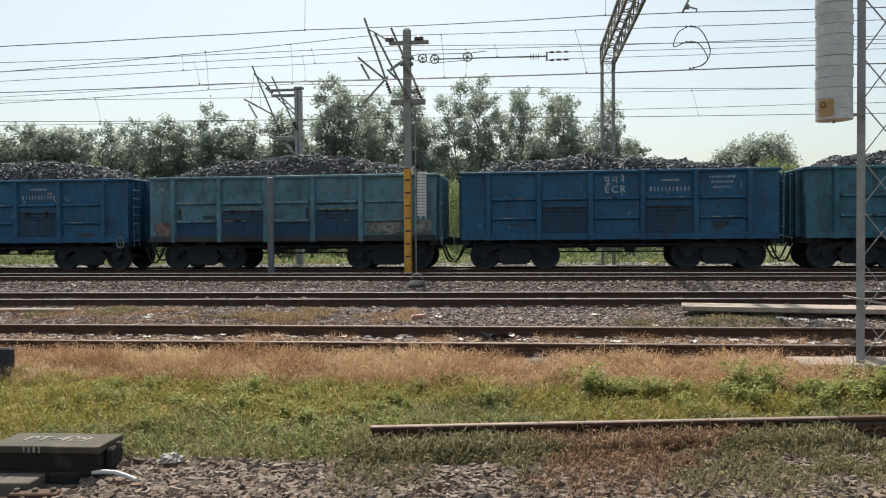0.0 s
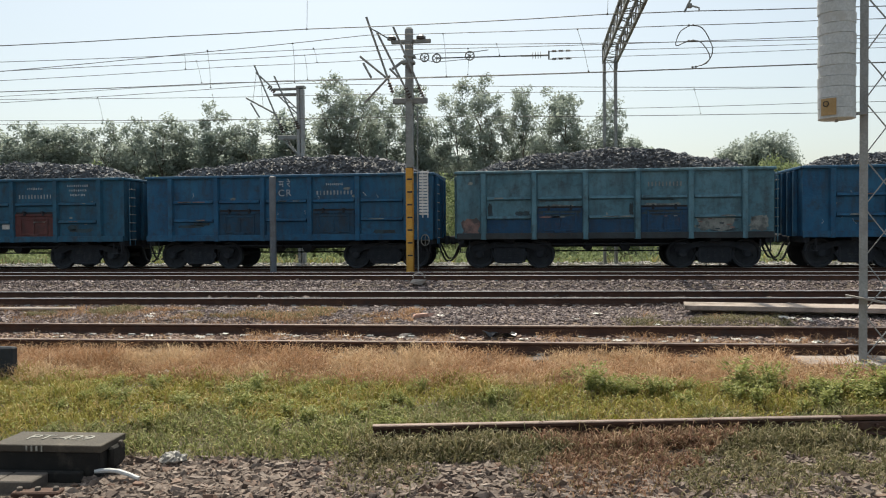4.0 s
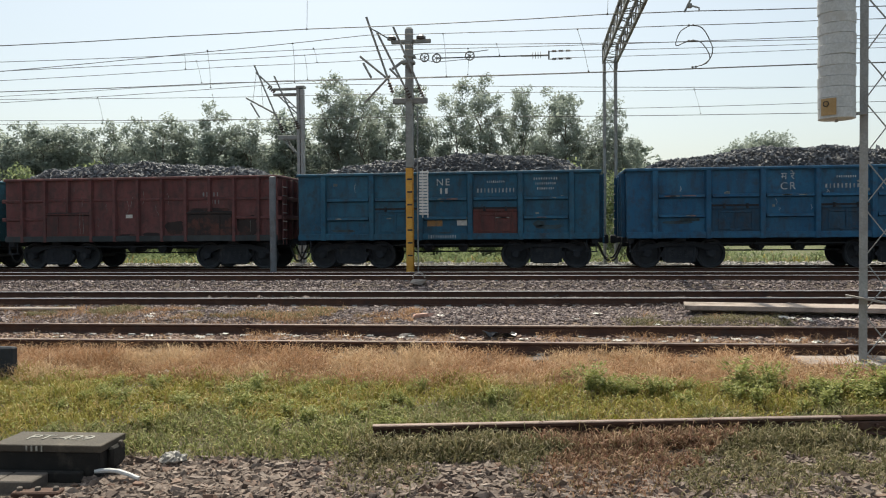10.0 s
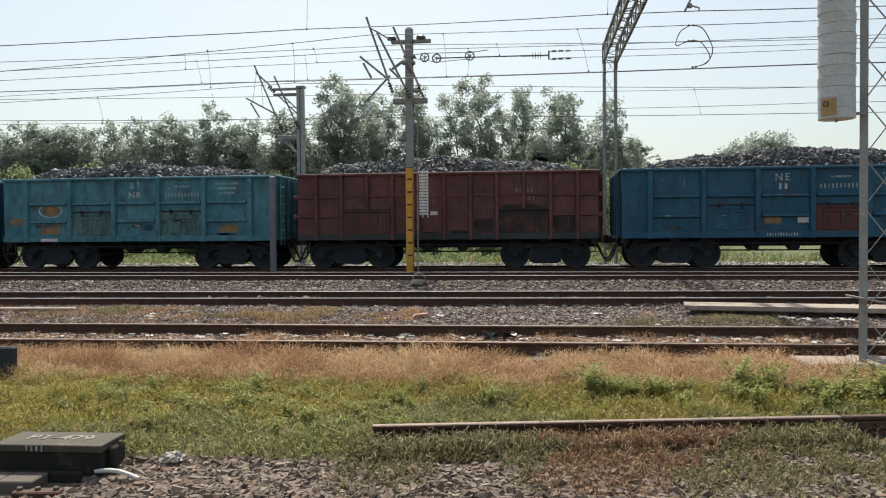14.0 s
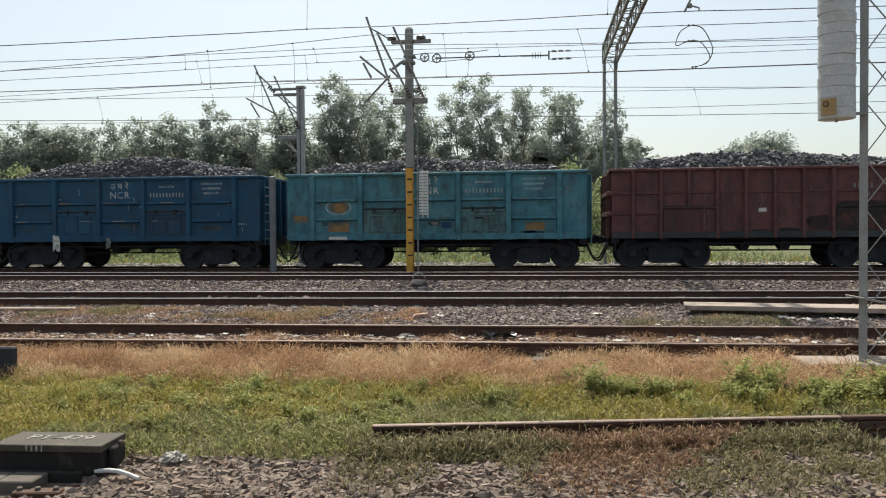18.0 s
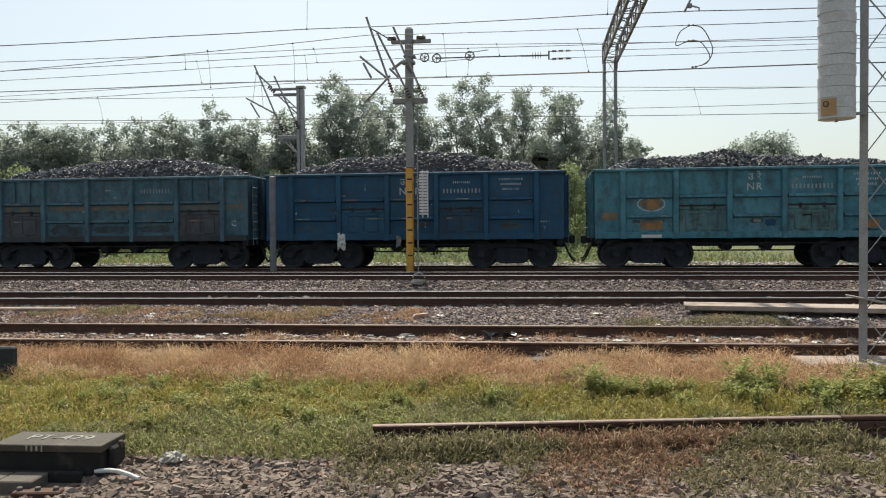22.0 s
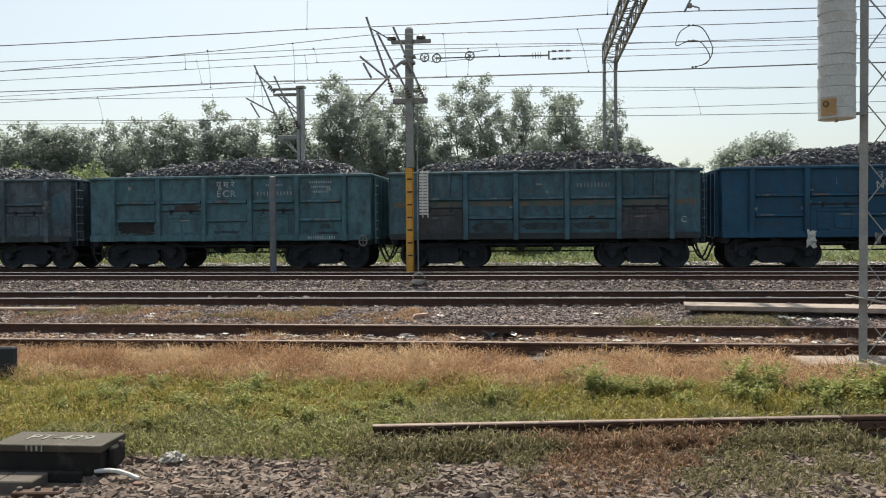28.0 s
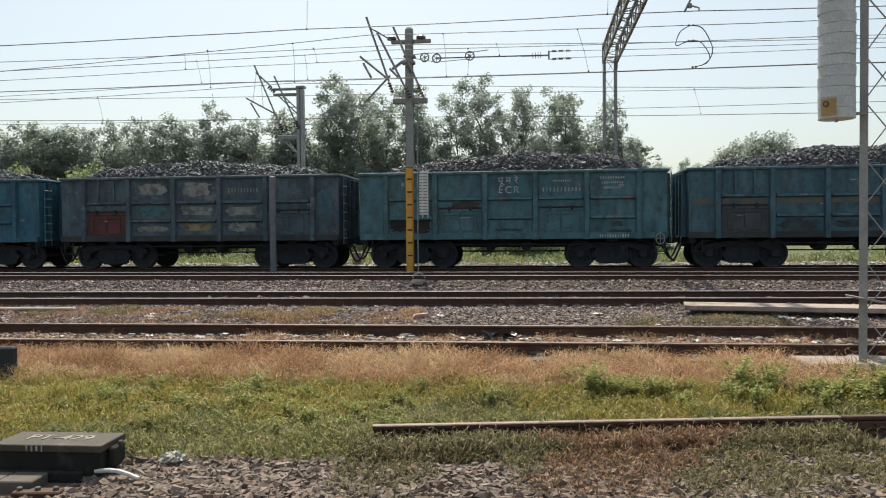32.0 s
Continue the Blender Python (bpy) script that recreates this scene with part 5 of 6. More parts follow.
TALL = [crown_tree(60 + k, 11.5, 3.4, 24, 8, 9200, .10, airy=.8, lean=(-.05, .05, 0, .08, -.08)[k]) for k in range(5)]
FULL = [crown_tree(70 + k, 9.0, 3.4, 22, 7, 9000, .06, airy=.3) for k in range(4)]
BACK = [crown_tree(90 + k, 9.0, 3.2, 18, 6, 4200, .05, airy=.2, size=(.2, .36)) for k in range(4)]
DOME = [crown_tree(80 + k, 13.0, 8.0, 46, 9, 24000, .3, True, .1, M_LEAF, (.22, .42)) for k in range(2)]
SHRUB = [crown_tree(31, 4.0, 3.6, 18, 6, 5000, .1, True, .2, M_LEAF2, (.1, .22)), crown_tree(32, 3.4, 3.2, 16, 6, 4400, .1, True, .2, M_LEAF2, (.1, .22))]


def plant(kind, k, size, x, y, top, wide, turn, label, name="tree", group="trees beyond the train"):
    """size: the height and width that the kind is built with; top: height of the crown's tip above the rails."""
    s, w = (top + .55) / size[0], wide / size[1]
    tr = thing(name, label, name, pose(x, y, -.55, 0, 0, turn) @ Matrix.Diagonal((w, w, s, 1)), group)
    trunk, crown = kind[k % len(kind)]
    part("trunk", trunk, None, tr)
    part("crown", crown, None, tr)


def plant_all():
    r = random.Random(5)
    front = [(-15.6, 11.0, 2.5), (-13.9, 11.2, 2.2), (-12.9, 12.1, 2.7), (-11.0, 10.6, 2.2), (-12.2, 11.0, 2.2), (-11.6, 10.2, 2.0), (-9.8, 11.4, 2.2), (-9.0, 9.6, 1.6), (-8.0, 11.5, 2.0), (-6.8, 8.9, 1.8), (-5.6, 11.3, 2.2), (-4.8, 12.0, 2.5),
             (-3.8, 10.4, 1.8), (-2.9, 10.9, 1.4), (-1.1, 10.8, 1.6), (0.3, 11.1, 2.2), (1.4, 10.3, 2.2), (2.3, 10.7, 2.3), (3.4, 10.1, 1.8), (4.5, 9.2, 1.7), (5.3, 8.4, 1.3), (5.9, 7.2, 1.1)]
    for k, (x, top, wide) in enumerate(front):
        plant(TALL, k, (11.5, 3.4), x, 55 + r.uniform(-.7, .7), top, wide * 1.55, r.uniform(0, 360), "tall slender tree with an airy dusty green crown")
    left = [(-44.6, 9.8, 3.2), (-42.2, 10.2, 3.0), (-40.4, 9.0, 2.6), (-39.0, 9.3, 2.4), (-37.8, 8.9, 2.0), (-36.6, 9.4, 2.4), (-35.2, 9.0, 2.0), (-34.2, 9.2, 2.4), (-33.3, 8.8, 1.5), (-31.6, 9.3, 2.0), (-30.7, 8.9, 1.8),
            (-28.5, 9.4, 1.9), (-27.4, 9.5, 2.2), (-26.3, 9.0, 1.8), (-25.2, 9.2, 1.8), (-24.3, 10.4, 2.1), (-23.2, 8.4, 1.8), (-22.0, 8.8, 1.8), (-21.0, 8.3, 1.9), (-20.0, 9.2, 2.3), (-18.9, 10.0, 2.7), (-18.0, 9.2, 1.9)]
    for k, (x, top, wide) in enumerate(left):
        plant(FULL, k, (9.0, 3.4), x, 55 + r.uniform(-.7, .7), top, wide * 1.95, r.uniform(0, 360), "leafy green tree in the row at the edge of the yard")
    for k in range(34):
        x = -45 + k * 1.55 + r.uniform(-.4, .4)
        if not -3.4 < x < -.9 and not -17.4 < x < -16.0:
            plant(BACK, k, (9.0, 3.2), x, r.uniform(58.5, 62), r.uniform(6.6, 8.4), r.uniform(4.6, 6.0), r.uniform(0, 360), "leafy green tree in the row behind")
    for k in range(46):
        x = -48 + k * 1.15 + r.uniform(-.6, .6)
        y, top = r.uniform(42, 51), r.uniform(3.4, 5.0) if x > -9 else r.uniform(3.7, 5.5)
        if -3.2 < x < .2:
            top = 3.1
        plant(SHRUB, k, ((4.0, 3.6), (3.4, 3.2))[k % 2], x, y, top, top * r.uniform(.6, .95), r.uniform(0, 360), "leafy sunlit green shrub below the trees", "shrub", "scrub beyond the train")
    for k, (x, top, wide) in enumerate(((24.2, 9.0, 5.0), (26.0, 9.5, 5.5), (22.4, 8.7, 4.6), (28.0, 9.2, 5.6))):
        plant(SHRUB, k, ((4.0, 3.6), (3.4, 3.2))[k % 2], x, 95 + k, top, wide, 70 * k, "leafy sunlit green shrub far beyond the train", "shrub", "scrub beyond the train")
    far = [(29.6, 13.9, 8.2), (25.2, 12.6, 6.6), (27.3, 13.3, 6.6), (32.4, 12.7, 5.0), (16.6, 10.7, 3.4), (19.5, 11.3, 2.8), (21.0, 10.6, 2.6), (24.2, 11.5, 3.2)]
    for k, (x, top, wide) in enumerate(far):
        plant(DOME if k < 4 else FULL, k, (13.0, 8.0) if k < 4 else (9.0, 3.4), x, 112 + k, top, wide * 1.1, r.uniform(0, 360), "rounded dark green tree far beyond the train", "tree", "distant trees")


plant_all()


M_TIN = surface("weathered_dark_roofing", (0.16, 0.16, 0.155), (0.22, 0.215, 0.205), 2, 25, 0.8, 0, (0.16, 0.15, 0.14))
M_WALL = surface("grimy_hut_wall", (0.20, 0.19, 0.165), (0.28, 0.26, 0.225), 1.5, 20, 0.9, 0, (0.13, 0.12, 0.105))


def hut():
    h = thing("hut", "dim hut with a low curved dark roof among the trees", "hut", pose(-1.02, 57.4, -.55))
    n = 12
    top = [(-1.75 + 3.5 * k / n, 6.95 + .33 * math.sin(math.pi * (.12 + .80 * k / n))) for k in range(n + 1)]
    roof = Shape()
    vs = [(x, y, z + dz) for y in (-1.6, 1.9) for dz in (0, -.32) for x, z in top]
    m = n + 1
    fs = []
    for k in range(n):
        fs += [(k, k + 1, m + k + 1, m + k), (2 * m + k, 3 * m + k, 3 * m + k + 1, 2 * m + k + 1), (k, 2 * m + k, 2 * m + k + 1, k + 1), (m + k, m + k + 1, 3 * m + k + 1, 3 * m + k)]
    fs += [(0, m, 3 * m, 2 * m), (n, 2 * m + n, 3 * m + n, m + n)]
    part("roof", roof.add(vs, fs), M_TIN, h, "low curved dark roof")
    wall = part("wall", Shape().box((0, .2, 3.35), (3.2, 3.0, 6.7), .02), M_WALL, h)
    for k in range(5):
        part("batten", Shape().box((0, -1.34, 2.2 + .75 * k), (3.2, .06, .09), .01), M_TIN, wall)
    for x in (-1.15, -.35, .9):
        w = part("window", Shape().box((x, -1.33, 4.35), (.5, .05, .62), .01), M_WHITE, wall, "pale shuttered window")
        part("window_bar", Shape().box((x, -1.36, 4.35), (.05, .04, .62)), M_TIN, w)
    for x in (-1.55, 0, 1.55):
        part("post", Shape().box((x, -1.42, 3.05), (.12, .12, 6.1), .01), M_TIN, h)


hut()
solid("concrete_block", Shape().box((0, 0, .25), (.34, .3, 1.3), .03), M_CONCRETE, "pale square concrete post in the scrub", "post", pose(-7.46, 31.1, -.4))


# ------------------------------------------------------------ grass and ballast
def blades(name, xs, ys, h, lean, rng, material, width=.006):
    """Curved grass blades, each of three quads."""
    n = len(xs)
    z = np.array([ground_z(x, y) for x, y in zip(xs, ys)]) - .01
    an = rng.uniform(0, 2 * math.pi, n)
    side = np.stack([np.cos(an), np.sin(an), np.zeros(n)], 1) * (width * rng.uniform(.6, 1.4, n))[:, None]
    ln = rng.uniform(0, 2 * math.pi, n)
    out = np.stack([np.cos(ln), np.sin(ln), np.zeros(n)], 1) * (h * lean * rng.uniform(.2, 1.3, n))[:, None]
    base = np.stack([xs, ys, z], 1)
    up = np.zeros((n, 3))
    up[:, 2] = h
    sway = rng.normal(size=(n, 3)) * (h * .45)[:, None]
    mid = base + up * rng.uniform(.7, 1.2, n)[:, None] + out * .35 + sway
    tip = base + up + out
    tip[:, 2] -= h * rng.uniform(0, .5, n)
    q1 = base * .36 + mid * .48 + tip * .16
    q2 = base * .09 + mid * .42 + tip * .49
    vs = np.stack([base - side, base + side, q1 + side * .9, q1 - side * .9, q2 + side * .6, q2 - side * .6, tip + side * .1, tip - side * .1], 1).reshape(-1, 3)
    k = np.arange(n)[:, None] * 8
    fs = np.concatenate([k + np.array([[0, 1, 2, 3]]), k + np.array([[3, 2, 4, 5]]), k + np.array([[5, 4, 6, 7]])], 0)
    me = bpy.data.meshes.new(name)
    me.vertices.add(len(vs))
    me.vertices.foreach_set("co", vs.ravel())
    me.loops.add(fs.size)
    me.loops.foreach_set("vertex_index", fs.ravel().astype(np.int32))
    me.polygons.add(len(fs))
    me.polygons.foreach_set("loop_start", (np.arange(len(fs)) * 4).astype(np.int32))
    me.materials.append(material)
    me.update(calc_edges=True)
    return me


def density(xs, ys, scale, seed):
    return np.array([noise.noise((x * scale, y * scale, seed)) for x, y in zip(xs, ys)])


def leaf_sheet(name, pos, size, rng, material):
    """Small oval leaves lying at random tilts."""
    oval = [(-.5, 0, 0), (-.2, .22, .03), (.25, .2, .05), (.5, 0, 0), (.25, -.2, .05), (-.2, -.22, .03)]
    return scatter(name, oval, [(0, 1, 2, 3, 4, 5)], frames_of(pos, size, rng, 1.1), material)


M_BROWN = island_surface("red_brown_weeds", [(0.20, 0.10, 0.065), (0.29, 0.165, 0.11), (0.42, 0.30, 0.20), (0.12, 0.06, 0.042), (0.20, 0.165, 0.08)], 5, 0.7, 0, 0, 0.3)
M_STRAW = island_surface("bleached_straw", [(0.50, 0.335, 0.185), (0.63, 0.45, 0.28), (0.70, 0.535, 0.355), (0.42, 0.265, 0.145)], 5, 0.7, 0, 0, 0.3)
M_DRYGREEN = island_surface("brown_green_weeds", [(0.17, 0.145, 0.075), (0.125, 0.125, 0.05), (0.36, 0.30, 0.18), (0.085, 0.09, 0.035), (0.42, 0.36, 0.25)], 5, 0.7, 0, 0, 0.3)


def grass():
    rng = np.random.default_rng(3)

    def strip(n, y0, y1, thin, seed, x0=-8.5, x1=6.5):
        xs, ys = rng.uniform(x0, x1, n), rng.uniform(y0, y1, n)
        edge = np.minimum(ys - y0, y1 - ys) / .35
        d = density(xs, ys, 1.1, seed) + density(xs, ys, 3.5, seed + 9) * .6
        keep = (d > thin) & (edge + d > rng.uniform(0, .8, n))
        return xs[keep], ys[keep]

    xs, ys = strip(84000, 6.0, 8.8, -.75, 1)
    keep = (xs < -1.2) | (ys > 6.62 + .17 * (xs + 1.4))
    xs, ys = xs[keep], ys[keep]
    h = rng.uniform(.035, .12, len(xs)) * (1 + .9 * density(xs, ys, 1.9, 31))
    deep = density(xs, ys, .55, 37) + .5 * density(xs, ys, 1.7, 38) + .10 * xs - .3 * (ys - 7.3) > -.22
    for sel, mat, label in ((~deep, M_GRASS, "low yellow-green grass and weeds on the verge"), (deep, M_GRASS_DEEP, "low olive-green grass and weeds on the verge")):
        solid("green_grass", blades("green_grass", xs[sel], ys[sel], h[sel], 1.2, rng, mat, .0055), None, label, "grass", kind="stuff")
    xs, ys = strip(74000, 8.3, 10.0, -.6, 2)
    keep = (xs < 2.75) | (ys < 9.35) | (rng.random(len(xs)) < .06)
    xs, ys = xs[keep], ys[keep]
    pale = density(xs, ys, .9, 91) + .5 * density(xs, ys, 3.1, 92) > .12
    for sel, mat, label in ((~pale, M_DRY, "dry straw-coloured grass beside the siding"), (pale, M_STRAW, "pale bleached grass beside the siding")):
        solid("dry_grass", blades("dry_grass", xs[sel], ys[sel], rng.uniform(.04, .17, sel.sum()) * (1 + .9 * density(xs[sel], ys[sel], 2.1, 32)), 1.5, rng, mat, .0032), None, label, "grass", kind="stuff")
    pick = rng.random(len(xs)) < .5
    pos = np.stack([xs[pick], ys[pick], [ground_z(x, y) + rng.uniform(.01, .14) for x, y in zip(xs[pick], ys[pick])]], 1)
    solid("dry_chaff", leaf_sheet("dry_chaff", pos, rng.uniform(.012, .032, len(pos)), rng, M_DRY), None, "dry curled seed heads and chaff in the straw", "grass", kind="stuff")
    xs, ys = strip(42000, 5.2, 7.0, -.12, 3, -1.6, 5.0)
    keep = ys < 6.55 + .17 * (xs + 1.4)
    xs, ys = xs[keep], ys[keep]
    keep = rng.random(len(xs)) < np.clip((ys - 5.35) / .8 - np.clip(xs - 1.6, 0, 9) * .12, .04, 1)
    xs, ys = xs[keep], ys[keep]
    red = density(xs, ys, .8, 55) + .5 * density(xs, ys, 4.0, 56) - .45 * np.abs(xs - .45) + .14 > 0
    ex = rng.uniform(-1.4, 3.0, 15000)
    ey = 6.44 + .18 * (ex + 1.45) - rng.uniform(0, 1, 15000) ** 1.5 * .42
    thick = density(ex, ey, 2.3, 88) - np.clip(ex - 1.9, 0, 9) * .5 > -.3
    xs, ys = np.concatenate([xs, ex[thick]]), np.concatenate([ys, ey[thick]])
    red = np.concatenate([red, density(ex[thick], ey[thick], .8, 55) + .5 * density(ex[thick], ey[thick], 4.0, 56) - .45 * np.abs(ex[thick] - .45) + .14 > 0])
    back = 6.52 + .18 * (xs + 1.45) - ys
    tall = np.where(back < .38, rng.uniform(.06, .17, len(xs)), rng.uniform(.03, .10, len(xs)))
    for sel, mat, label in ((red, M_BROWN, "tangled red-brown dry weeds below the loose rail"), (~red, M_DRYGREEN, "straggling olive weeds below the loose rail")):
        solid("brown_weeds", blades("brown_weeds", xs[sel], ys[sel], tall[sel], 1.0, rng, mat, .0054), None, label, "weeds", kind="stuff")
    pick = rng.random(len(xs)) < .3
    pos = np.stack([xs[pick], ys[pick], [ground_z(x, y) + rng.uniform(.01, .95) * h for x, y, h in zip(xs[pick], ys[pick], tall[pick])]], 1)
    for sel, mat in ((red[pick], M_BROWN), (~red[pick], M_DRYGREEN)):
        solid("withered_leaves", leaf_sheet("withered_leaves", pos[sel], rng.uniform(.014, .042, sel.sum()), rng, mat), None, "withered small leaves of low weeds", "weeds", kind="stuff")
    xs, ys = strip(46000, 10.0, 14.7, .28, 4, -11, 7)
    keep = (ys < 12.2) | (xs < -3.6) | ((xs > 1.6) & (ys > 12.6) & (xs < 3.9))
    xs, ys = xs[keep], ys[keep]
    solid("dry_grass", blades("dry_grass", xs, ys, rng.uniform(.04, .14, len(xs)), 1.3, rng, M_DRY, .003), None, "tufts of dry grass between the rails", "grass", kind="stuff")
    for x0, x1, y0, y1, mat, label in ((-11.5, -2.6, 12.3, 14.9, M_BROWN, "flattened brown dead grass between the tracks"), (1.2, 3.9, 12.5, 13.7, M_DRYGREEN, "low olive grass beside the trough slab"),
                                       (-9.4, -7.6, 13.2, 14.6, M_DRYGREEN, "low olive grass on the stony strip"), (-7.4, -2.2, 12.7, 14.4, M_DRY, "matted straw on the stony strip"), (-6.6, -3.0, 12.9, 14.5, M_DRYGREEN, "low olive grass on the stony strip")):
        xs, ys = strip(15000 if x0 < 0 else 6000, y0, y1, .05, 6, x0, x1)
        solid("dead_grass", blades("dead_grass", xs, ys, rng.uniform(.03, .10, len(xs)), 1.5, rng, mat, .0045), None, label, "grass", kind="stuff")
    n = 16000
    pos = np.stack([rng.uniform(-34, 18, n), rng.uniform(32.8, 37.5, n), np.zeros(n)], 1)
    tall = .55 + .5 * density(pos[:, 0], pos[:, 1], .45, 71)
    pos[:, 2] = -.72 + rng.uniform(0, 1, n) ** .7 * np.clip(tall, .1, 1.0) * 1.55
    tv, tf = leaf_tuft(np.random.default_rng(4), 1.0)
    solid("low_scrub", scatter("low_scrub", tv, tf, frames_of(pos, rng.uniform(.08, .2, n), rng), M_LEAF2), None, "sunlit leafy scrub beside the far track", "scrub", kind="stuff")
    xs, ys = rng.uniform(-34, 18, 18000), rng.uniform(32.6, 42, 18000)
    dry = density(xs, ys, .35, 63) + .4 * density(xs, ys, 1.3, 64) > .08
    for sel, mat, label in ((~dry, M_GRASS, "sunlit green grass beyond the train"), (dry, M_DRYGREEN, "brownish dry grass beyond the train")):
        solid("far_grass", blades("far_grass", xs[sel], ys[sel], rng.uniform(.12, .5, sel.sum()), .9, rng, mat, .024), None, label, "grass", kind="stuff")


def weed_mesh(seed, height, width, n):
    rng = np.random.default_rng(seed)
    sh = Shape()
    pts = []
    for k in range(16):
        an = rng.uniform(0, 2 * math.pi)
        tip = np.array([math.cos(an) * width * rng.uniform(.2, .9) / 2, math.sin(an) * width * rng.uniform(.2, .9) / 2, height * rng.uniform(.55, 1.05)])
        mid = tip * np.array([.4, .4, .6])
        sh.tube([(0, 0, 0), tuple(mid), tuple(tip)], [.004, .003, .0015], 4)
        for q in range(n // 16):
            u = rng.uniform(.25, 1.05)
            pts.append((mid * (u / .5) if u < .5 else mid + (tip - mid) * ((u - .5) / .5)) + rng.normal(size=3) * .025)
    pts = np.array(pts)
    return sh.mesh("stem", M_LEAF2), leaf_sheet("foliage", pts, rng.uniform(.022, .055, len(pts)), rng, M_WEED)


M_WEED = island_surface("fresh_weed_leaves", [(0.21, 0.24, 0.065), (0.32, 0.335, 0.10), (0.48, 0.475, 0.20), (0.24, 0.27, 0.075), (0.18, 0.21, 0.055)], 5, 0.5, 0, 0, 0.38)
WEEDS = [weed_mesh(41, .34, .5, 420), weed_mesh(42, .26, .42, 340), weed_mesh(43, .22, .5, 300)]


def weeds():
    r = random.Random(8)
    spots = [(.42, 8.27, 1.0), (.62, 8.4, .9), (.26, 8.75, .8), (1.94, 8.5, 1.05), (2.12, 8.45, 1.0), (1.8, 8.35, .8), (2.3, 8.6, .9), (2.85, 8.35, 1.0), (3.05, 8.2, 1.0), (3.3, 8.4, 1.1), (3.5, 8.1, 1.0),
             (-3.3, 8.0, .75), (-3.1, 8.2, .7), (-4.66, 7.94, .7), (-3.7, 7.7, .7), (2.6, 7.9, .8), (1.3, 8.0, .6), (-2.2, 7.9, .5), (-1.3, 8.3, .5), (3.2, 9.0, .8), (3.6, 8.9, .9), (2.0, 8.0, .7)]
    spots += [(r.gauss(2.2, .7), r.gauss(8.3, .22), r.uniform(.5, .85)) for _ in range(12)] + [(r.gauss(.5, .3), r.gauss(8.35, .2), r.uniform(.5, .8)) for _ in range(6)] + [(r.gauss(3.3, .35), r.gauss(8.3, .3), r.uniform(.6, .95)) for _ in range(8)]
    spots += [(r.uniform(-5, 3.8), r.uniform(6.7, 8.4), r.uniform(.3, .6)) for _ in range(40)] + [(r.gauss(-1.9, .5), r.uniform(6.6, 8.4), r.uniform(.3, .5)) for _ in range(26)]
    spots += [(r.gauss(-3.3, .45), r.gauss(7.8, .28), r.uniform(.45, .75)) for _ in range(12)] + [(r.gauss(-4.9, .7), r.gauss(7.6, .35), r.uniform(.35, .55)) for _ in range(10)]
    for k, (x, y, s) in enumerate(spots):
        stem, leaf = WEEDS[k % 3]
        w = thing("weed", "leafy green weed on the verge" if s > .65 else "small green weed in the grass", "weed", pose(x, y, ground_z(x, y) - .01, 0, 0, r.uniform(0, 360)) @ Matrix.Scale(s, 4), "verge weeds")
        tagged(part("stem", stem, None, w), kind="stuff")
        part("foliage", leaf, None, w)
    rng = np.random.default_rng(77)
    n = 17000
    xs, ys = rng.uniform(-7, 5, n), rng.uniform(6.05, 8.75, n)
    keep = (density(xs, ys, 1.4, 3) + .5 * density(xs, ys, 5, 6) > -.25) & ((xs < -1.2) | (ys > 6.62 + .17 * (xs + 1.4)))
    xs, ys = xs[keep], ys[keep]
    pos = np.stack([xs, ys, [ground_z(x, y) + rng.uniform(.02, .12) for x, y in zip(xs, ys)]], 1)
    solid("ground_weeds", leaf_sheet("ground_weeds", pos, rng.uniform(.015, .036, len(pos)), rng, M_WEED), None, "creeping small-leaved green weeds", "weeds", kind="stuff")


weeds()


M_PLASTIC = surface("dirty_white_plastic", (0.50, 0.48, 0.44), (0.66, 0.63, 0.58), 14, 60, 0.45, 0, (0.4, 0.36, 0.32))
M_PLASTIC_G = surface("greyish_plastic_film", (0.17, 0.155, 0.135), (0.44, 0.42, 0.39), 22, 60, 0.65, 0, (0.15, 0.115, 0.08))
M_PLASTIC_B = surface("black_plastic_sheet", (0.02, 0.02, 0.022), (0.05, 0.05, 0.055), 14, 60, 0.3)
M_PINK = surface("pinkish_brick_rubble", (0.42, 0.25, 0.2), (0.5, 0.33, 0.27), 8, 50, 0.9)


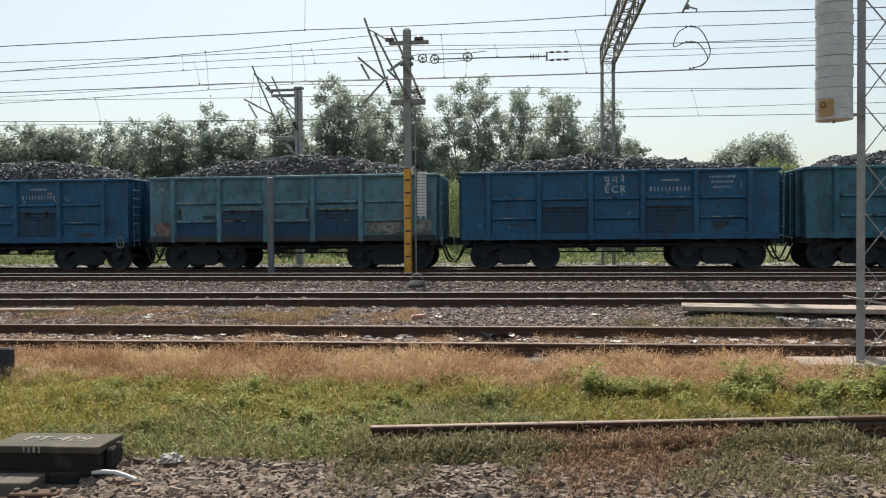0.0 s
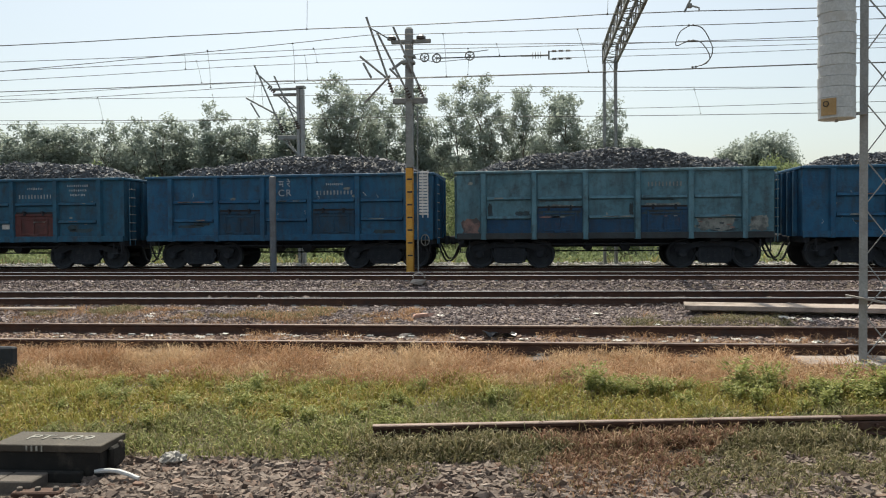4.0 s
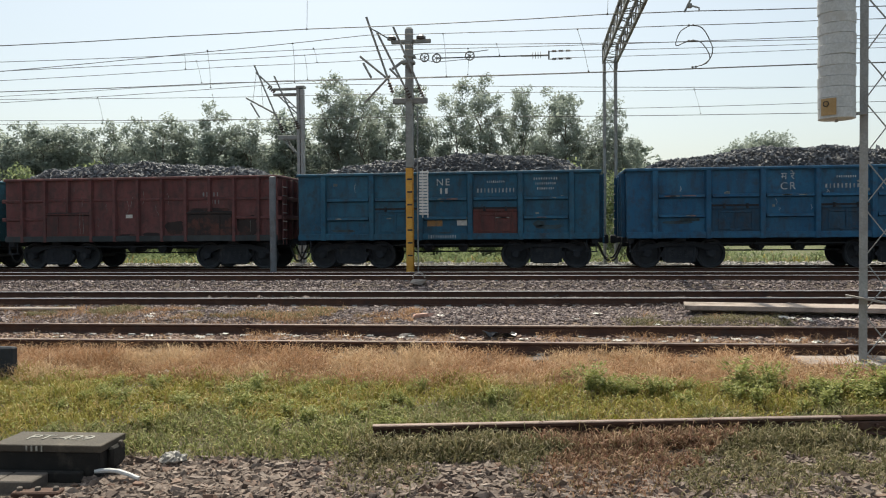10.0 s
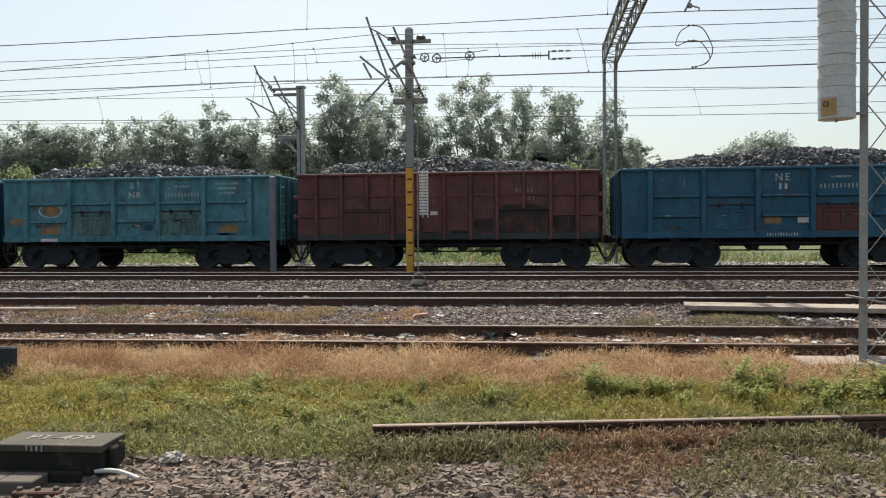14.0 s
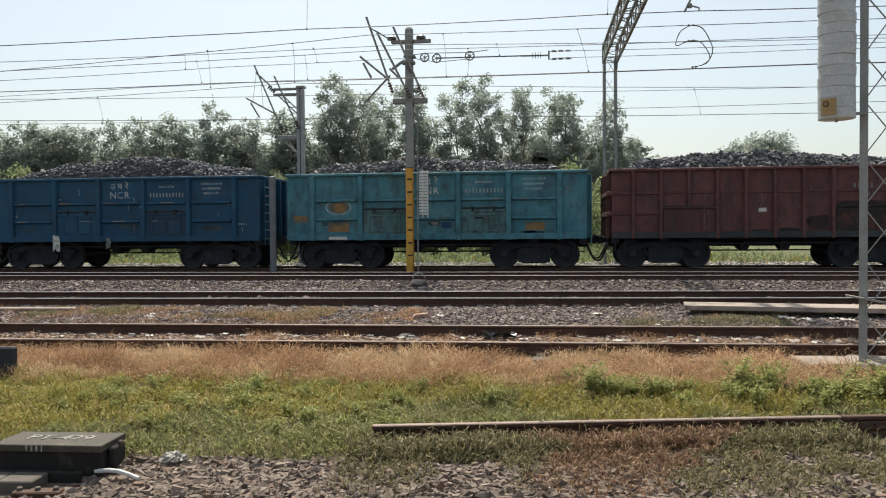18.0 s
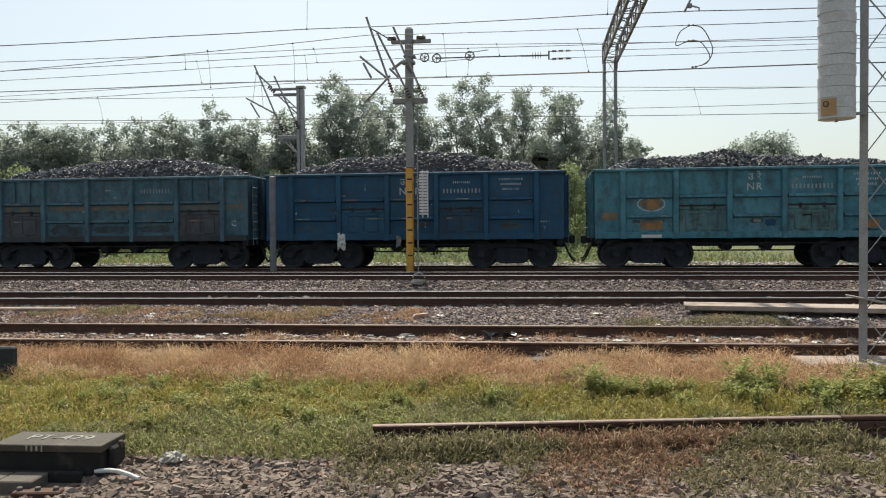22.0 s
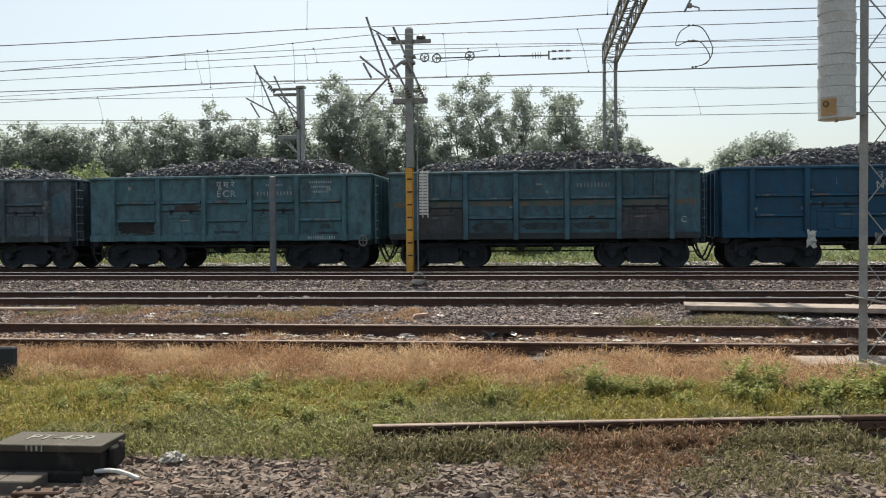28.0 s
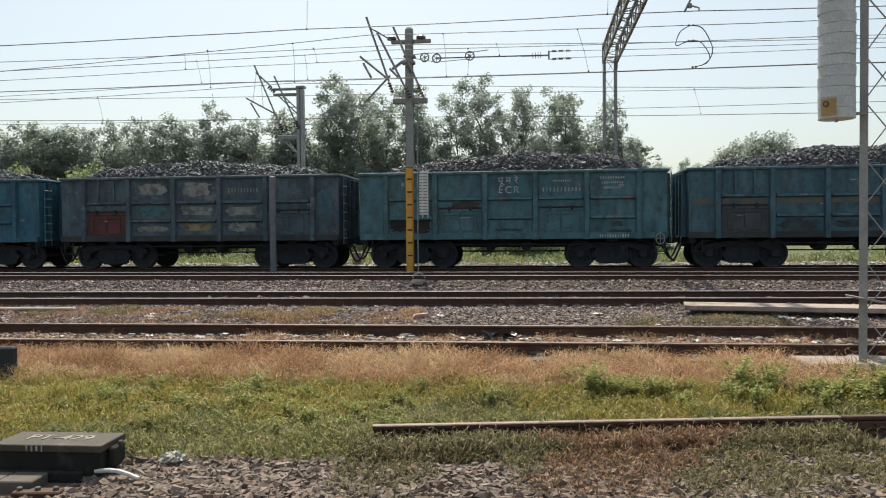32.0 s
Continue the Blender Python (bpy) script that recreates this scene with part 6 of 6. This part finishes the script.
def litter():
    white = [(-5.5, 8.24, .12), (-4.5, 8.91, .16), (-7.6, 13.25, .14), (-6.86, 13.1, .2), (-9.98, 14.6, .26), (-6.24, 14.4, .12), (-5.6, 14.5, .14), (-3.98, 11.55, .2), (-3.67, 11.4, .14), (-2.77, 11.5, .16),
             (-1.79, 13.47, .16), (-.33, 11.25, .14), (.99, 11.23, .2), (1.70, 12.7, .2), (1.14, 8.85, .16), (2.58, 8.85, .14), (3.82, 13.4, .26), (4.08, 13.3, .24), (4.57, 13.4, .22), (4.73, 13.3, .2), (2.09, 11.26, .24),
             (2.62, 11.5, .2), (-9.54, 20.6, .16), (-6.24, 11.05, .12), (-5.92, 11.29, .16), (-4.5, 11.4, .14), (3.3, 11.3, .3), (3.6, 11.2, .2), (-2.0, 11.9, .16), (-1.2, 11.3, .14), (-5.1, 11.2, .18), (1.6, 11.15, .14), (-7.2, 11.0, .16)]
    for k, (x, y, w) in enumerate(white):
        solid("litter", crumple(k, w * .8, w * .6, w * .16), M_PLASTIC, "crumpled scrap of dirty white plastic litter", "litter", pose(x, y, ground_z(x, y) + .012, 0, 0, k * 47), "trackside litter")
    r = random.Random(19)
    for k in range(26):
        x, y, w = r.uniform(-8, 5), r.choice((r.gauss(11.2, .25), r.gauss(13.2, .4))), r.uniform(.07, .16)
        solid("litter", crumple(200 + k, w, w * .6, w * .14), M_PLASTIC if k % 3 else M_PLASTIC_G, "small scrap of dirty white plastic litter", "litter", pose(x, y, ground_z(x, y) + .03, 0, 0, k * 53), "trackside litter")
    bag = Shape().lathe([(.01, -.08), (.07, -.07), (.11, -.03), (.12, 0), (.10, .04), (.085, .06), (.06, .08), (.03, .09), (.01, .095)], 36, "Z", (0, 0, .07))
    bag.v = [tuple(Vector((q[0] * 1.15, q[1], q[2] * .62)) * (.74 + .30 * noise.noise(Vector(q) * 17) + .22 * noise.noise(Vector(q) * 45)) + Vector((0, 0, .02))) for q in bag.v]
    solid("litter", bag, M_PLASTIC_G, "crumpled grey-white plastic bag beside the point machine", "litter", pose(-2.95, 5.98, ground_z(-2.95, 5.98) - .01))
    solid("litter", crumple(77, .42, .3, .09), M_PLASTIC_B, "crumpled black plastic bag between the rails", "litter", pose(-.67, 11.45, ground_z(-.67, 11.45) + .02))
    for k, (x, y, w, d, h) in enumerate(((-2.11, 13.3, .22, .16, .09), (-1.98, 13.5, .14, .12, .08), (-2.1, 11.6, .16, .12, .07), (-2.84, 9.6, .2, .1, .05), (.02, 4.75, .16, .14, .1), (-.85, 4.7, .2, .16, .1), (2.45, 4.85, .12, .1, .07))):
        v, f = ROCKS[k % 8]
        solid("broken_brick", Shape().add([(a_ * w, b_ * d, c_ * h * 1.4) for a_, b_, c_ in v], f), M_PINK if k != 2 else M_CONCRETE, "broken chunk of pinkish brick among the stones", "rubble", pose(x, y, ground_z(x, y) + h * .4, 0, 0, 31 * k), "rubble")
    ob = thing("wire_hoop", "bent pale wire hoop on a stone beside the track", "hoop", pose(-3.36, 20.9, ground_z(-3.36, 20.9) + .1))
    part("hoop", Shape().tube([(.16 * math.cos(k * math.pi / 10), 0, .10 + .13 * math.sin(k * math.pi / 10)) for k in range(11)], .018, 6), M_CONCRETE, ob)
    v, f = ROCKS[2]
    part("foot_stone", Shape().add([(a_ * .36, b_ * .3, c_ * .26) for a_, b_, c_ in v], f), M_CONCRETE, ob)


litter()
grass()


def stone_by_object():
    """Ballast stone whose colour varies from one stone to the next."""
    m, nt, b = nodes_of("single_ballast_stone")
    oi = nt.nodes.new("ShaderNodeObjectInfo")
    ramp = nt.nodes.new("ShaderNodeValToRGB")
    el = ramp.color_ramp.elements
    cs = [(0.08, 0.054, 0.042), (0.15, 0.11, 0.09), (0.225, 0.175, 0.145), (0.11, 0.08, 0.067), (0.31, 0.25, 0.21), (0.165, 0.095, 0.068)]
    while len(el) < len(cs):
        el.new(.5)
    for k, c in enumerate(cs):
        el[k].position, el[k].color = k / 5, (*c, 1)
    nt.links.new(oi.outputs["Random"], ramp.inputs[0])
    f = noise_fac(nt, coords(nt), 3.0, 5.0)
    nt.links.new(blend(nt, times(nt, f, .5), ramp.outputs[0], (.06, .045, .04)), b.inputs["Base Color"])
    b.inputs["Roughness"].default_value = .9
    relief(nt, b, f, .4, .05)
    return m


M_STONE_ONE = stone_by_object()


def ballast():
    rng = np.random.default_rng(9)

    def bed(name, label, n, x0, x1, y0, y1, size, material=M_STONE, thin=-9):
        xs, ys = rng.uniform(x0, x1, n), rng.uniform(y0, y1, n)
        keep = (density(xs, ys, .9, 17) > thin) & ~((xs < -3.45) & (ys > 5.12) & (ys < 5.6))
        xs, ys = xs[keep], ys[keep]
        s = rng.lognormal(math.log(size), .3, len(xs))
        z = np.array([ground_z(x, y) for x, y in zip(xs, ys)]) + s * .12
        solid(name, rocks_mesh(name, np.stack([xs, ys, z], 1), s, rng, material, 1.0), None, label, "ballast", kind="stuff")

    stones = []
    for k, (vs, fs) in enumerate(ROCKS):
        stones.append(Shape().add(vs, fs).mesh("stone", M_STONE_ONE))
    heap = thing("ballast_shoulder", "heap of loose crushed ballast stones", "ballast", pose(-.9, 4.9, -.6))
    r = random.Random(44)
    for k in range(300):
        x, y = r.uniform(-2.2, 2.0), r.uniform(4.55, 5.6)
        s = r.uniform(.034, .058)
        at = pose(x + .9, y - 4.9, ground_z(x, y) + .6 + s * .2, r.uniform(-50, 50), r.uniform(-50, 50), r.uniform(0, 360)) @ Matrix.Scale(s, 4)
        part("stone", stones[k % 8], None, heap, at=at)

    bed("near_ballast", "loose grey-brown crushed ballast stones", 29000, -5.0, 4.4, 4.2, 6.1, .040)
    bed("near_ballast", "loose ballast stones thinning out over bare earth", 9000, -8, 7, -1.0, 4.5, .045, thin=-.1)
    bed("near_ballast", "loose ballast stones thinning out over bare earth", 5000, -9, -4.6, 4.2, 6.1, .045)
    bed("near_ballast", "loose ballast stones thinning out over bare earth", 4000, 4.2, 8, 4.2, 6.1, .045)
    bed("near_ballast", "scattered ballast stones in thin grass", 2200, -1.2, 4.6, 5.9, 6.6, .03)
    bed("near_ballast", "pale stones scattered among low weeds", 3000, .9, 4.8, 5.5, 6.9, .03)
    bed("track_ballast", "crushed ballast stones between the tracks", 26000, -18, 9, 17.4, 21.8, .05, M_STONE_MID)
    bed("track_ballast", "stony ballast beside the siding", 32000, -12, 7.5, 11.9, 15.4, .036, M_STONE_MID)
    bed("track_ballast", "dusty pinkish stones between the siding rails", 6000, -9, 6, 10.0, 12.0, .036, M_STONE_PINK)
    bed("track_ballast", "dark oily ballast of the main track", 9000, -14, 8, 15.5, 17.5, .06, M_STONE_DARK)
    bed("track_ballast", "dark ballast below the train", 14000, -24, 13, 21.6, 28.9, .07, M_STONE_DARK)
    bed("track_ballast", "ballast shoulder beyond the train, coloured pale as if sunlit", 6500, -28, 15, 28.9, 32.6, .07, M_STONE_SUNLIT)


M_STONE_PINK = island_surface("dusty_pink_stone", [(0.16, 0.10, 0.08), (0.27, 0.18, 0.145), (0.38, 0.28, 0.23), (0.20, 0.125, 0.10), (0.48, 0.40, 0.35)], 25)
# bright sunlight beyond the train is put into this pale stone colour
M_STONE_SUNLIT = island_surface("sunlit_pale_ballast", [(0.36, 0.33, 0.31), (0.46, 0.43, 0.40), (0.55, 0.52, 0.49), (0.30, 0.27, 0.25)], 25)
M_STONE_DARK = island_surface("dark_ballast_stone", [(0.06, 0.045, 0.04), (0.11, 0.08, 0.07), (0.16, 0.12, 0.105), (0.08, 0.065, 0.06)], 25)
ballast()


# ------------------------------------------------------------ things by the tracks
def dead_rail():
    a, b = Vector((-1.45, 6.52, -.30)), Vector((3.1, 7.34, -.30))
    turn = math.degrees(math.atan2(b.y - a.y, b.x - a.x))
    ob = thing("loose_rail", "old rusty rail length lying in the grass", "rail", pose(a.x, a.y, a.z - .156, 0, 0, turn))
    part("rail", rail_mesh("rail", 0, 4.02, M_RAIL_DULL), None, ob)
    part("rail", rail_mesh("rail", 4.03, 9.0, M_RAIL), None, ob, "darker rusty second rail length")
    plate = part("fish_plate", Shape().box((4.02, -.03, .076), (.9, .03, .07), .006), M_RAIL, ob, "rusty joint plate")
    for k in range(4):
        part("bolt", Shape().lathe([(.018, -.075), (.018, -.045)], 6, "Y", (3.72 + .2 * k, 0, .076)), M_RAIL, plate)


dead_rail()


def point_machine():
    m = thing("point_machine", "black painted point machine box with white number", "point machine", pose(-3.765, 5.745, -.56, 0, 0, 2.5))
    L, W = .425, .19
    part("case", Shape().box((0, .0, .12), (2 * L - .02, 2 * W - .02, .24), .012).box((-.05, -W - .03, .05), (.7, .06, .1), .01), M_BLACKBOX, m)
    lid = Shape().box((0, 0, .262), (2 * L + .015, 2 * W + .015, .055), .006)
    part("lid", lid, M_LID, m, "grey-brown worn lid")
    part("lock_box", Shape().box((L + .02, .02, .17), (.05, .2, .15), .015), M_BLACKBOX, m)
    part("lock_cap", Shape().lathe([(.035, L + .03), (.045, L + .05), (.03, L + .07)], 10, "X", (0, -.02, .15)), M_BLACKBOX, m)
    part("hasp", Shape().box((L + .035, .06, .235), (.03, .05, .06), .008), M_LID, m)
    part("number", text_mesh("PT-429", .18, M_OLD_LETTER, .002), None, m, "white painted number", pose(.0, .01, .2925))
    tagged(part("small_number", number_bars(0, 0, 4, .16, .045, 3), M_OLD_LETTER, m, at=pose(-.09, -SIDE_Y - W - .004, .262)), kind="stuff")
    part("base_plate", Shape().box((0, -.02, -.01), (2 * L + .1, .5, .04), .006), M_BLACKBOX, m)
    part("cable_pipe", Shape().tube([(L - .05, -.17, .09), (L + .06, -.19, .105), (L + .15, -.205, .105), (L + .24, -.22, .085), (L + .32, -.235, .06)], .017, 8), M_WHITE, m, "white cable pipe", smooth=True)
    for k in range(3):
        part("bolt", Shape().lathe([(.012, 0), (.012, .02)], 6, "Z", (L - .1 - .35 * k, -.24, .01)), M_BLACKBOX, m)


M_OLD_LETTER = surface("worn_white_lettering", (0.26, 0.25, 0.22), (0.36, 0.35, 0.31), 14, 60, 0.85, 0, (0.09, 0.08, 0.065), c3_at=(0.5, 0.62))
M_BLACKBOX = surface("black_bitumen_paint", (0.008, 0.0075, 0.007), (0.016, 0.0145, 0.0125), 5, 50, 0.97, 0, (0.045, 0.04, 0.032))
M_FLAT = surface("dusty_grey_brown_slab", (0.095, 0.08, 0.07), (0.135, 0.115, 0.10), 4, 50, 0.9, 0, (0.08, 0.065, 0.055))
M_LID = surface("worn_dark_lid", (0.046, 0.037, 0.028), (0.068, 0.056, 0.042), 4, 50, 0.8, 0, (0.12, 0.10, 0.075))
point_machine()
solid("timber_sleeper", Shape().box((-.12, 0, 0), (.26, .24, .1), .008).box((.15, 0, .002), (.26, .24, .1), .008), M_FLAT, "old flat sleeper slab beside the point machine", "sleeper", pose(-3.98, 5.38, -.515, 0, 0, 4))
solid("concrete_slab", Shape().box((0, 0, .03), (3.6, .7, .08), .006).box((0, .18, -.10), (3.4, .2, .22), .02), M_SLAB, "dusty brown-grey concrete trough cover slab", "slab", pose(4.15, 13.98, -.04, 0, 0, -8))
solid("concrete_slab", Shape().box((0, 0, 0), (3.4, .16, .05), .02), M_SLAB, "dusty brown-grey concrete trough cover slab", "slab", pose(-10.5, 13.85, -.09, 0, 0, 4))
solid("concrete_apron", Shape().box((0, 0, 0), (1.0, .62, .12), .02), M_SLAB, "worn concrete apron at the mast foot", "slab", pose(3.4, 9.72, -.265, 0, 0, 4))
tie = thing("tie_plate", "rusty tie plate with bolts beside the point machine", "plate", pose(-3.62, 5.25, -.545, 0, 0, 8))
part("plate", Shape().box((0, 0, 0), (.34, .12, .07), .01), M_RAIL, tie)
for k in range(3):
    part("bolt", Shape().lathe([(.022, .03), (.022, .055), (.012, .06)], 6, "Z", (-.13 + .13 * k, 0, 0)), M_FLAT, tie)
solid("marker_stump", Shape().box((0, 0, .12), (.5, .12, .36), .02), M_BLACK, "dark rusty steel stump in dry grass", "stump", pose(-6.45, 8.62, -.30))


# ------------------------------------------------------------ the train runs
def motions():
    steps = [k * 2.0 for k in range(17)]
    for n, off, wg, load in TRAIN:
        for ob in (wg, load):
            walk(ob, [(t, pose(SHIFT[k] - n * PITCH_W + off, TRAIN_Y, 0)) for k, t in enumerate(steps)])
    ticks = [k * .25 for k in range(129)]
    angle = [math.degrees(shift_at(t) / .46) for t in ticks]
    for w in WHEELS:
        x = w.matrix_basis.translation.x
        walk(w, [(t, pose(x, 0, .535, 0, a_, 0)) for t, a_ in zip(ticks, angle)])


motions()
